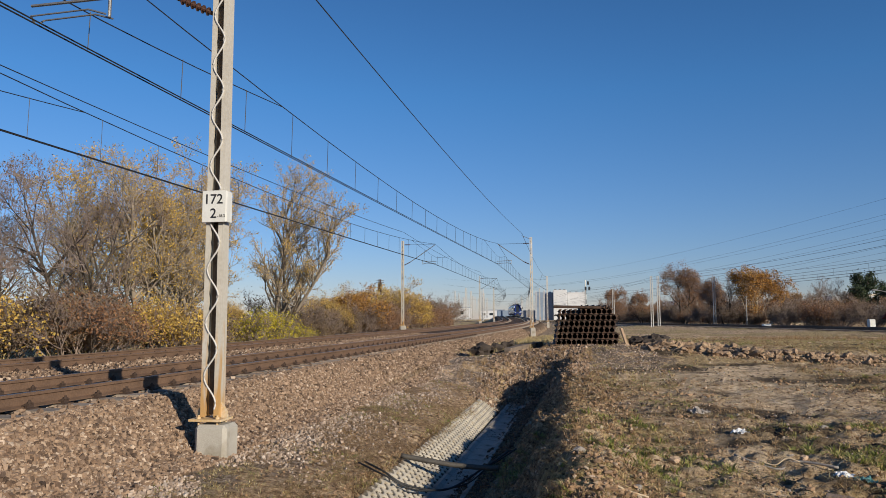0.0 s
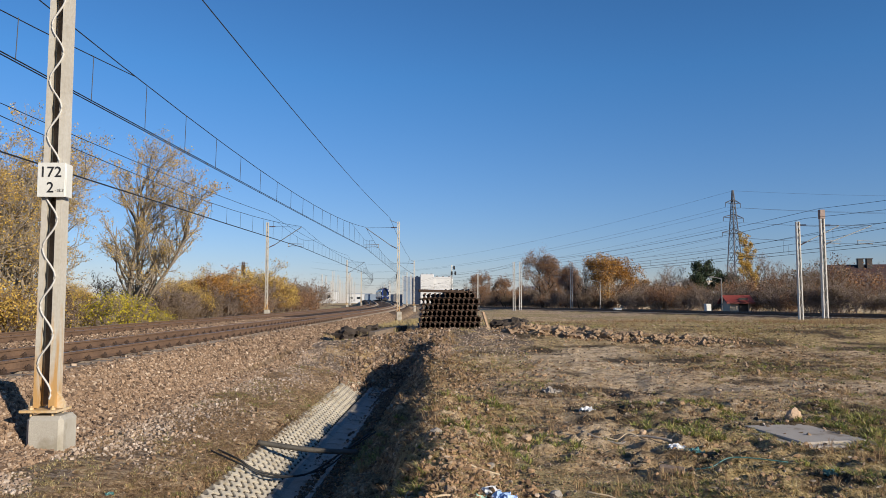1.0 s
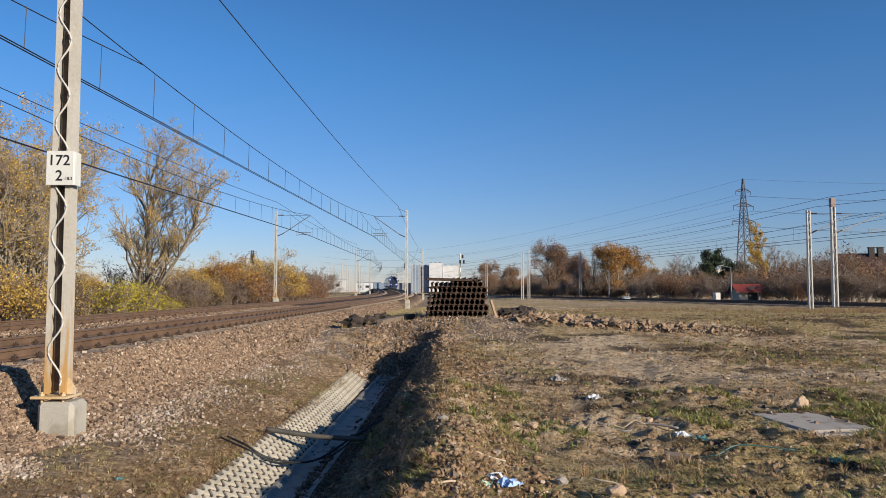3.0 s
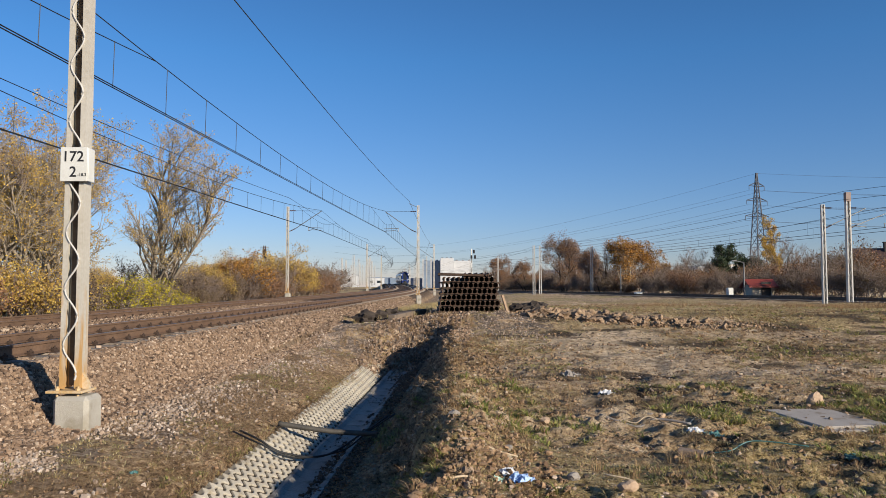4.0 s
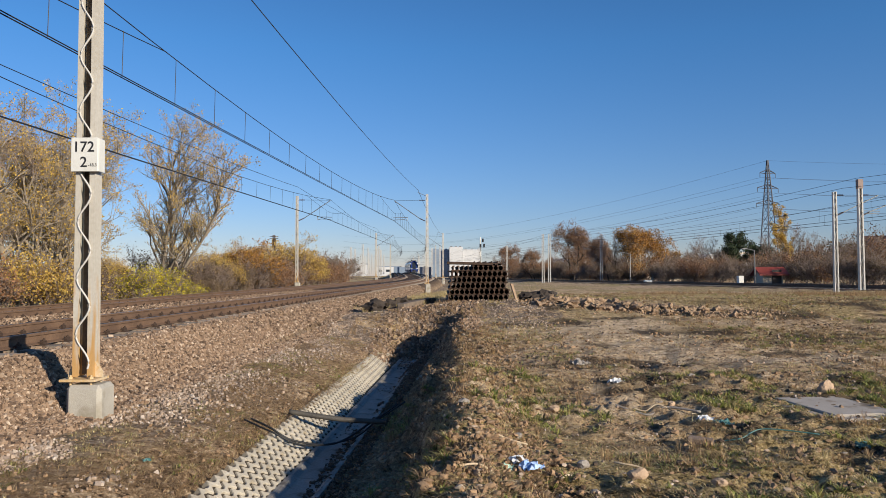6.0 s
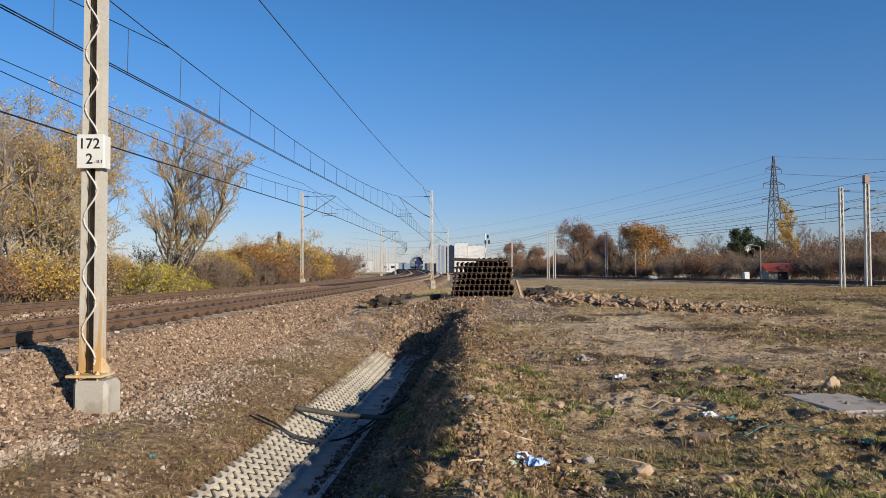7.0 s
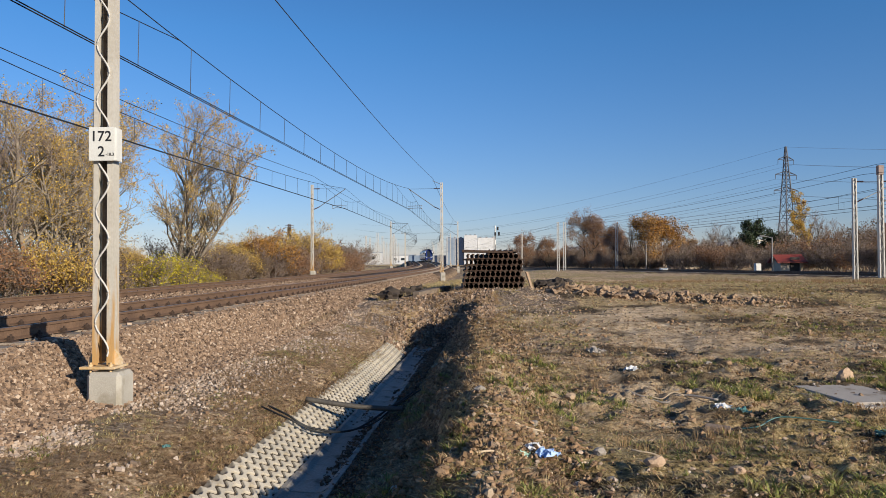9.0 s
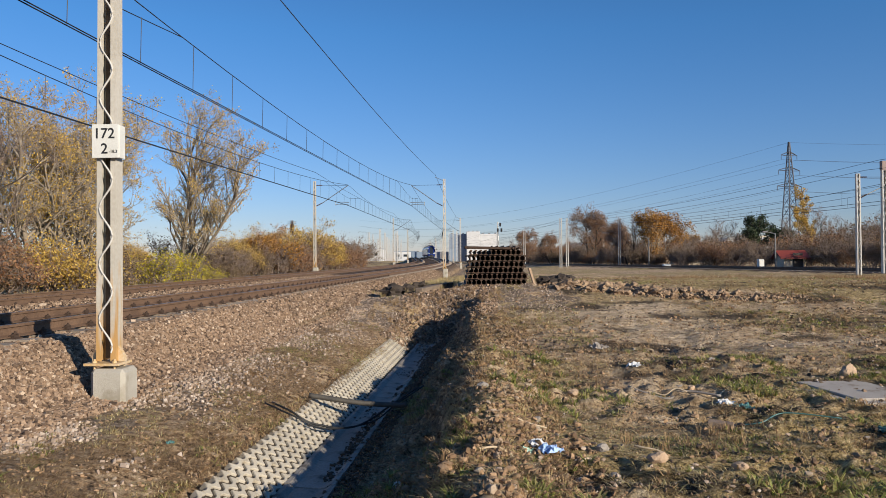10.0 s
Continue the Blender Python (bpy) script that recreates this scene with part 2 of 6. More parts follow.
def ground_z(x, y):
    """Height of the ground, with ballast beds, ditch, bank and field."""
    x, y = np.asarray(x, float), np.asarray(y, float)
    u = x - track_x(y)
    tz = track_z(y)
    rough = (fnoise(x * 0.5, y * 0.5) - 0.5) * 0.16 + (fnoise(x * 2.3, y * 2.3, 3) - 0.5) * 0.13
    churned = np.clip((fnoise(x * 0.55 + 40, y * 0.55, 3) - 0.40) * 5, 0.15, 1) * np.clip((17 - y) / 6, 0, 1)
    rough = rough + churned * ((fnoise(x * 6.1, y * 6.1, 2) - 0.5) * 0.17 + (0.10 - np.abs(fnoise(x * 2.9 + 7, y * 2.9, 2) - 0.5)) * 0.16)
    rough = rough * (1 - np.exp(-((x - 4.96) ** 2 + (y - 9.32) ** 2) / 0.8))
    fz = field_z(y)
    fz = fz + rough * np.clip((u - 5.6) / 1.2, 0, 1) + 0.25 * np.exp(-((u - 7.2) / 0.5) ** 2) * np.clip((15 - y) / 7, 0, 1)
    fz = fz - 0.09 * np.exp(-((x - PUDDLE[0]) ** 2 + 1.6 * (y - PUDDLE[1]) ** 2) / 0.9)
    us = [-4000, -60, -14, -9.2, -7.1, -6.7, -2.65, -1.5, 1.65, 2.45, 2.9]
    top = np.array([-0.2, -0.2, -0.1, -0.02, 0, 0, 0, 0, 0, 0, 0])
    bed = np.interp(u, us, [0, 0, 0, 0, 1, 1, 0.93, 1, 1, 0.12, 0.0])
    low = np.interp(u, us, [-0.3, -0.3, -0.1, -0.1, 0, 0, 0, 0, 0, 0.08, 0.09])
    left = bed * (tz - 0.035) + (1 - bed) * np.where(u < 0, low, 0.08 + 0.4 * np.clip((y - 15) / 10, 0, 1))
    ud = u - ditch_turn(y) * np.clip((u - 2.9) / 0.8, 0, 1) * np.clip((7.5 - u) / 0.6, 0, 1)
    jag = -0.14 - 0.16 * np.clip((10 - y) / 4, 0, 1) + (fnoise(x * 1.5 + 9, y * 1.5, 3) - 0.5) * 0.9 + (fnoise(x * 5 + 2, y * 5, 2) - 0.5) * 0.35
    ud = ud + jag * np.clip((u - 5.9) / 0.5, 0, 1) * np.clip((7.6 - u) / 0.4, 0, 1)
    ditch = np.interp(ud, [2.45, 2.9, 3.6, 4.6, 5.06, 5.10, 5.60, 5.64, 6.0, 6.6, 7.15], [0.15, 0.09, 0.0, -0.25, -0.60, -0.64, -0.64, -0.60, -0.42, -0.08, 1])
    k = np.clip((ud - 6.0) / 0.85, 0, 1)
    ditch = np.where(ud > 6.0, -0.42 + (fz + 0.42) * (k * k * (3 - 2 * k)) ** 0.8, ditch)
    end = np.clip((y - 19.5 - 1.2 * vnoise(u * 1.3, u * 0 + 3)) / 3.2, 0, 1)
    end = end * end * (3 - 2 * end)
    fill = np.interp(u, [2.45, 3.5, 6.5], [0.5, 0.55, 0.85]) - 0.25 * np.clip((y - 30) / 20, 0, 1)
    mid = ditch * (1 - end) + fill * end
    mid = mid + rough * 0.55 * (((u > 2.8) & (u < 4.5)) + np.clip((u - 5.9) / 0.3, 0, 1) * np.clip((7.6 - u) / 0.6, 0, 1))
    z = np.where(u < 2.45, left, mid)
    z = np.where(u > np.where(y < 19, 7.6, 7.15), fz, z)
    s = x - side_x(y)
    sb = np.interp(s, [-4.2, -2.4, 6.6, 8.5], [0, 1, 1, 0]) * (y > -40)
    z = np.where(u > 9, z * (1 - sb) + (SIDE_Z - 0.03) * sb, z)
    return z


# ---- ground ----
def graded(parts):
    """Coordinates from stretches (start, end, step)."""
    out = []
    for a, b, st in parts:
        out += list(np.arange(a, b - 1e-6, st))
    return np.array(out + [parts[-1][1]])


gu = graded([(-2600, -600, 400), (-600, -100, 50), (-100, -20, 4), (-20, -9.6, 0.8), (-9.6, -6, 0.3), (-6, 1.2, 0.4), (1.2, 4.4, 0.1), (4.4, 7.6, 0.055),
             (7.6, 11.6, 0.06), (11.6, 16, 0.12), (16, 26, 0.3), (26, 60, 0.6), (60, 160, 5), (160, 600, 40), (600, 2600, 400)])
gy = graded([(-300, -40, 20), (-40, 0, 2), (0, 4, 0.5), (4, 4.8, 0.2), (4.8, 10, 0.06), (10, 16, 0.1), (16, 32, 0.16), (32, 70, 0.5), (70, 160, 3), (160, 500, 10), (500, 1000, 50), (1000, 3800, 400)])
GX, GY = np.meshgrid(gu, gy)
GX = GX + track_x(GY)
GZ = ground_z(GX, GY)
GZ = np.where((GX - track_x(GY) - ditch_turn(GY) > 4.45) & (GX - track_x(GY) < 5.75) & (GY < 21.5), GZ - 0.085, GZ)
nv, nu = GX.shape
gv = np.stack([GX, GY, GZ], -1).reshape(-1, 3)
ii = (np.arange(nv - 1)[:, None] * nu + np.arange(nu - 1)[None, :]).reshape(-1)
gf = np.stack([ii, ii + 1, ii + nu + 1, ii + nu], 1)
me = bpy.data.meshes.new("ground")
me.from_pydata(gv.tolist(), [], gf.tolist())
me.polygons.foreach_set("use_smooth", [True] * len(gf))
gU, gYY = gv[:, 0] - track_x(gv[:, 1]), gv[:, 1]
wob = (fnoise(gv[:, 0] * 1.3, gv[:, 1] * 1.3) - 0.5) * 1.2
z_ballast = np.clip(1 - np.abs((gU + wob * 0.5 + 3.1) / 5.8) ** 12, 0, 1) * (gU + wob < 2.9)
sd = gv[:, 0] - side_x(gv[:, 1])
z_ballast = np.maximum(z_ballast, ((sd > -2.9) & (sd < 7)) * 1.0)
z_gravel = np.exp(-((gU + wob - 3.1) / 0.7) ** 2) * 0.9
z_gravel = np.maximum(z_gravel, np.clip((gYY - 18.5 + wob * 2) / 2, 0, 1) * np.clip((31 - gYY) / 3, 0, 1) * (gU > 3) * (gU < 9.5 + wob))
patch = fnoise(gv[:, 0] * 0.23 + 5, gv[:, 1] * 0.23)
path = np.exp(-((gv[:, 1] - 13.2 - 0.18 * (gv[:, 0] - 5)) / 1.1) ** 2) * np.clip((gv[:, 0] - 3) / 2, 0, 1)
path = np.clip(path + 0.8 * np.exp(-((gv[:, 0] - 1.9 - 0.02 * gv[:, 1]) / 0.5) ** 2) * (gv[:, 1] > 9), 0, 1)
z_grass = np.clip((patch - 0.42) * 6 - 1.2 * path, 0, 1) * (gU > 6.6) + (0.6 * np.clip((patch - 0.4) * 5, 0, 1)) * ((gU > 3.2) & (gU < 4.8)) + 0.8 * (gU < -9)
z_slope = np.clip((gU + wob * 0.5 - 2.9) / 0.5, 0, 1) * (gU < 6.7) * np.clip((22 - gYY) / 3, 0, 1)
att = me.color_attributes.new("zone", "FLOAT_COLOR", "POINT")
sandy = np.clip(sandy_at(gv[:, 0], gYY) + np.clip((fnoise(gv[:, 0] * 0.45 + 70, gYY * 0.45, 3) - 0.56) * 6, 0, 0.8) * (gU > 7) * (gYY < 45), 0, 1)
muddy = np.exp(-((gv[:, 0] - PUDDLE[0] + 0.4) ** 2 + 2.5 * (gYY - PUDDLE[1]) ** 2) / 1.6) + np.clip((fnoise(gv[:, 0] * 0.6 + 20, gYY * 1.1 + 50, 3) - 0.60) * 7, 0, 0.9) * (gU > 7.5) * (gYY < 40)
att2 = me.color_attributes.new("bare", "FLOAT_COLOR", "POINT")
att2.data.foreach_set("color", np.stack([sandy, np.clip(muddy, 0, 1), sandy * 0, sandy * 0 + 1], 1).astype(np.float32).ravel())
att.data.foreach_set("color", np.stack([z_ballast, z_gravel, z_grass, z_slope], 1).astype(np.float32).ravel())


def ground_material():
    m = bpy.data.materials.new("earth_ballast_and_dry_grass")
    m.use_nodes = True
    n, ln = m.node_tree.nodes, m.node_tree.links
    bs = n["Principled BSDF"]
    bs.inputs["Roughness"].default_value = 0.95
    bs.inputs["Specular IOR Level"].default_value = 0.2
    co = n.new("ShaderNodeTexCoord").outputs["Object"]
    zone = n.new("ShaderNodeVertexColor")
    zone.layer_name = "zone"
    sep = n.new("ShaderNodeSeparateColor")
    ln.new(zone.outputs["Color"], sep.inputs[0])

    def noi(scale, detail=4, rough=0.6):
        t = n.new("ShaderNodeTexNoise")
        t.inputs["Scale"].default_value, t.inputs["Detail"].default_value, t.inputs["Roughness"].default_value = scale, detail, rough
        ln.new(co, t.inputs["Vector"])
        return t.outputs["Fac"]

    def ramp(fac, *stops):
        r = n.new("ShaderNodeValToRGB")
        el = r.color_ramp.elements
        el[0].position, el[0].color = stops[0][0], (*stops[0][1], 1)
        el[1].position, el[1].color = stops[-1][0], (*stops[-1][1], 1)
        for p, c in stops[1:-1]:
            el.new(p).color = (*c, 1)
        ln.new(fac, r.inputs[0])
        return r.outputs[0]

    def mixc(f, a, b):
        x = n.new("ShaderNodeMix")
        x.data_type = "RGBA"
        ln.new(f, x.inputs["Factor"]), ln.new(a, x.inputs["A"]), ln.new(b, x.inputs["B"])
        return x.outputs["Result"]

    def math2(op, a, b):
        x = n.new("ShaderNodeMath")
        x.operation = op
        for i, v in enumerate((a, b)):
            if isinstance(v, (int, float)):
                x.inputs[i].default_value = v
            else:
                ln.new(v, x.inputs[i])
        return x.outputs[0]

    # end stops put crevice shade and sunlit straw into the soil colours
    earth = ramp(noi(4.5, 9, 0.78), (0.39, (0.05, 0.03, 0.017)), (0.45, (0.40, 0.26, 0.145)), (0.53, (0.68, 0.48, 0.29)), (0.62, (0.92, 0.74, 0.52)))
    grass = ramp(noi(12, 9, 0.8), (0.40, (0.03, 0.023, 0.01)), (0.45, (0.28, 0.205, 0.085)), (0.53, (0.56, 0.41, 0.19)), (0.62, (0.88, 0.69, 0.41)))
    litter = ramp(noi(10, 9, 0.8), (0.39, (0.03, 0.019, 0.011)), (0.45, (0.25, 0.155, 0.083)), (0.53, (0.52, 0.355, 0.205)), (0.62, (0.82, 0.63, 0.42)))
    vor = n.new("ShaderNodeTexVoronoi")
    vor.inputs["Scale"].default_value = 18
    ln.new(co, vor.inputs["Vector"])
    vsep = n.new("ShaderNodeSeparateColor")
    ln.new(vor.outputs["Color"], vsep.inputs[0])
    # ballast ground kept dark: the shade of gaps between stones is painted in
    stone = ramp(vsep.outputs[0], (0.0, (0.03, 0.019, 0.013)), (0.5, (0.09, 0.057, 0.038)), (1.0, (0.20, 0.14, 0.10)))
    gvor = n.new("ShaderNodeTexVoronoi")
    gvor.inputs["Scale"].default_value = 28
    ln.new(co, gvor.inputs["Vector"])
    gsep = n.new("ShaderNodeSeparateColor")
    ln.new(gvor.outputs["Color"], gsep.inputs[0])
    gravel = ramp(gsep.outputs[0], (0.0, (0.11, 0.078, 0.055)), (0.6, (0.25, 0.185, 0.135)), (1.0, (0.42, 0.35, 0.285)))
    fine = noi(25, 5)

    def soft(z):
        return math2("MULTIPLY", z, math2("ADD", 0.45, math2("MULTIPLY", fine, 1.1)))

    sand = ramp(noi(6, 9, 0.75), (0.38, (0.30, 0.20, 0.115)), (0.5, (0.70, 0.52, 0.33)), (0.64, (0.92, 0.75, 0.54)))
    c = mixc(soft(sep.outputs["Blue"]), earth, grass)
    bare = n.new("ShaderNodeVertexColor")
    bare.layer_name = "bare"
    bsep = n.new("ShaderNodeSeparateColor")
    ln.new(bare.outputs["Color"], bsep.inputs[0])
    c = mixc(soft(bsep.outputs["Red"]), c, sand)
    mud = ramp(noi(8, 6, 0.7), (0.4, (0.035, 0.025, 0.017)), (0.6, (0.10, 0.07, 0.045)))
    c = mixc(math2("MINIMUM", soft(bsep.outputs["Green"]), 1.0), c, mud)
    c = mixc(zone.outputs["Alpha"], c, litter)
    c = mixc(math2("MULTIPLY", soft(sep.outputs["Green"]), math2("GREATER_THAN", noi(2.2, 4), 0.47)), c, gravel)
    c = mixc(math2("MINIMUM", sep.outputs["Red"], 1.0), c, stone)
    ln.new(c, bs.inputs["Base Color"])
    b1 = n.new("ShaderNodeBump")
    b1.inputs["Strength"].default_value, b1.inputs["Distance"].default_value = 0.95, 0.07
    h = math2("ADD", math2("MULTIPLY", noi(14, 8, 0.7), 2.2), math2("MULTIPLY", vor.outputs["Distance"], math2("MULTIPLY", sep.outputs["Red"], -1.5)))
    ln.new(h, b1.inputs["Height"])
    ln.new(b1.outputs[0], bs.inputs["Normal"])
    return m


me.materials.append(ground_material())
ground = tagged(new("ground", me), "brown earth with dry grass, gravel and railway ballast", "ground", kind="structure")


# ---- railway tracks ----
RAIL = [(-0.075, 0), (0.075, 0), (0.075, 0.012), (0.012, 0.035), (0.009, 0.125), (0.036, 0.135), (0.036, 0.166), (0.028, 0.172),
        (-0.028, 0.172), (-0.036, 0.166), (-0.036, 0.135), (-0.009, 0.125), (-0.012, 0.035), (-0.075, 0.012)]


def rail_along(name, fx, fz, ys, off, parent):
    """A rail of true section swept along a track line."""
    vs, fs, n = [], [], len(RAIL)
    for y in ys:
        x, z = float(fx(y)) + off, float(fz(y)) + 0.012
        for px, pz in RAIL:
            vs.append((x + px, y, z + pz))
    for i in range(len(ys) - 1):
        for k in range(n):
            fs.append((i * n + k, i * n + (k + 1) % n, (i + 1) * n + (k + 1) % n, (i + 1) * n + k))
    fs += [tuple(range(n))[::-1], tuple((len(ys) - 1) * n + k for k in range(n))]
    ob = mesh_ob(name, vs, fs, [M_RAIL, M_RAILTOP], parent)
    for i, p in enumerate(ob.data.polygons):
        if i < (len(ys) - 1) * n and i % n in (7,):
            p.material_index = 1
    return ob


def sleeper_mesh():
    """Prestressed sleeper: thick ends, lower and narrower waist."""
    prof = [(-1.3, 0.13, 0.0), (-1.27, 0.13, 0.0), (-0.45, 0.115, 0.0), (-0.3, 0.095, -0.035), (0.3, 0.095, -0.035), (0.45, 0.115, 0.0), (1.27, 0.13, 0.0), (1.3, 0.13, 0.0)]
    vs, fs = [], []
    for i, (x, w, z) in enumerate(prof):
        d = -0.03 if i in (0, len(prof) - 1) else 0.0
        vs += [(x, -w - 0.02, -0.2), (x, w + 0.02, -0.2), (x, w, z + d), (x, -w, z + d)]
    for i in range(len(prof) - 1):
        for k in range(4):
            fs.append((i * 4 + k, (i + 1) * 4 + k, (i + 1) * 4 + (k + 1) % 4, i * 4 + (k + 1) % 4))
    fs += [(0, 1, 2, 3), tuple(len(prof) * 4 - 1 - k for k in range(4))]
    me = bpy.data.meshes.new("sleeper")
    me.from_pydata(vs, [], fs)
    me.materials.append(M_SLEEPER)
    return me


def clip_mesh():
    """Ribbed plate with a sprung clip and bolt, one side of a rail."""
    bm = bmesh.new()
    box(bm, -0.05, 0.08, -0.075, 0.075, 0, 0.018)
    box(bm, 0.0, 0.035, -0.05, 0.05, 0.018, 0.05)
    bar(bm, (0.02, 0, 0.03), (0.02, 0, 0.105), 0.014, 6)
    bar(bm, (0.02, 0, 0.062), (0.02, 0, 0.084), 0.026, 6)
    bar(bm, (-0.03, -0.06, 0.035), (0.03, -0.045, 0.062), 0.013, 5)
    bar(bm, (-0.03, 0.06, 0.035), (0.03, 0.045, 0.062), 0.013, 5)
    me = bpy.data.meshes.new("fastening")
    bm.to_mesh(me)
    bm.free()
    me.materials.append(M_CLIP)
    return me


SLEEPER_ME, CLIP_ME = sleeper_mesh(), clip_mesh()


def joined_copies(name, base, mats, mat, parent, label=""):
    """One mesh made of many moved copies of a small mesh."""
    v = np.array([tuple(p.co) for p in base.vertices])
    polys = [tuple(p.vertices) for p in base.polygons]
    vs = np.concatenate([v @ np.array(m.to_3x3()).T + np.array(m.translation) for m in mats])
    fs = [tuple(i + k * len(v) for i in p) for k in range(len(mats)) for p in polys]
    ob = mesh_ob(name, vs, fs, mat, parent, label)
    return tagged(ob, kind="stuff")


def track(name, label, fx, fz, y0, y1, near0, near1, clips=True):
    root = tagged(empty(name), label, "railway track", kind="structure")
    ys = graded([(y0, 60, 5.0), (60, y1, 10.0)])
    for off in (-0.7535, 0.7535):
        rail_along("rail", fx, fz, ys, off, root)
    far = []
    for y in np.arange(y0, min(y1, 260), 0.6):
        x, z = float(fx(y)), float(fz(y))
        slope = float(fx(y + 0.5) - fx(y - 0.5))
        m = Matrix.Translation((x, y, z)) @ Matrix.Rotation(-math.atan(slope), 4, "Z") @ pose(0, 0, random.uniform(-0.008, 0.004), 0, 0, random.uniform(-0.6, 0.6))
        if near0 <= y < near1:
            s = new("sleeper", SLEEPER_ME)
            s.parent, s.matrix_basis = root, m
            if clips:
                for off, turn in ((-0.7535 - 0.085, 180), (-0.7535 + 0.085, 0), (0.7535 - 0.085, 180), (0.7535 + 0.085, 0)):
                    c = new("fastening", CLIP_ME)
                    c.parent, c.matrix_basis = s, pose(off, 0, 0, 0, 0, turn)
        else:
            far.append(m)
    joined_copies("far_sleepers", SLEEPER_ME, far, M_SLEEPER, root)
    return root


track("track_1", "rusty rails on concrete sleepers in brown ballast", track_x, track_z, -60, 520, 3, 42)
track("track_2", "grey-brown rails on concrete sleepers beyond the first track", lambda y: track_x(y) - GAP, lambda y: track_z(y) - 0.075, -60, 520, 12, 48)
track("track_3", "dark side track across the dry field", side_x, lambda y: np.asarray(y) * 0 + SIDE_Z, -40, 420, 38, 80, False)
track("track_4", "second side track in front of the hedge", lambda y: side_x(y) + 4.2, lambda y: np.asarray(y) * 0 + SIDE_Z, -40, 420, 38, 80, False)


# ---- stack of old rails ----
def old_rail(length):
    n = len(RAIL)
    vs = [(x, 0, z) for x, z in RAIL] + [(x, length, z) for x, z in RAIL]
    fs = [(k, (k + 1) % n, n + (k + 1) % n, n + k) for k in range(n)] + [tuple(range(n))[::-1], tuple(range(n, 2 * n))]
    me = bpy.data.meshes.new("old_rail")
    me.from_pydata(vs, [], fs)
    me.materials.append(M_OLDRAIL)
    return me


OLD = [old_rail(L) for L in (6.0, 6.1, 5.9)]
SX, SY, SZ = 0.02, 24.6, 0.87
board = bpy.data.meshes.new("spacer_board")
bm = bmesh.new()
box(bm, -1.02, 1.02, -0.06, 0.06, 0, 0.03, 0.004)
bm.to_mesh(board)
bm.free()
board.materials.append(M_WOODOLD)
for layer in range(6):
    z = SZ + 0.03 + layer * 0.2025
    count = 13 - (layer > 1) - (layer > 4)
    x0 = SX + 0.034 * layer
    for dy in (0.12, 3.0, 5.6):
        b = new("spacer_board", board)
        b.matrix_basis = pose(SX + 1.08, SY + dy, z - 0.03, 0, 0, random.uniform(-1, 1))
        tagged(b, "dark timber spacer between layers of old rails", "board", "spacers of the rail stack")
    for i in range(count):
        r = new("old_rail", OLD[(i * 7 + layer) % 3])
        r.matrix_basis = pose(x0 + 0.075 + i * 0.168 + random.uniform(-0.006, 0.006), SY + random.uniform(-0.05, 0.05), z, 0, 0, random.uniform(-0.15, 0.15))
        tagged(r, "rusty old rail lying in a stack beside the track", "rail", "rails in the stack")


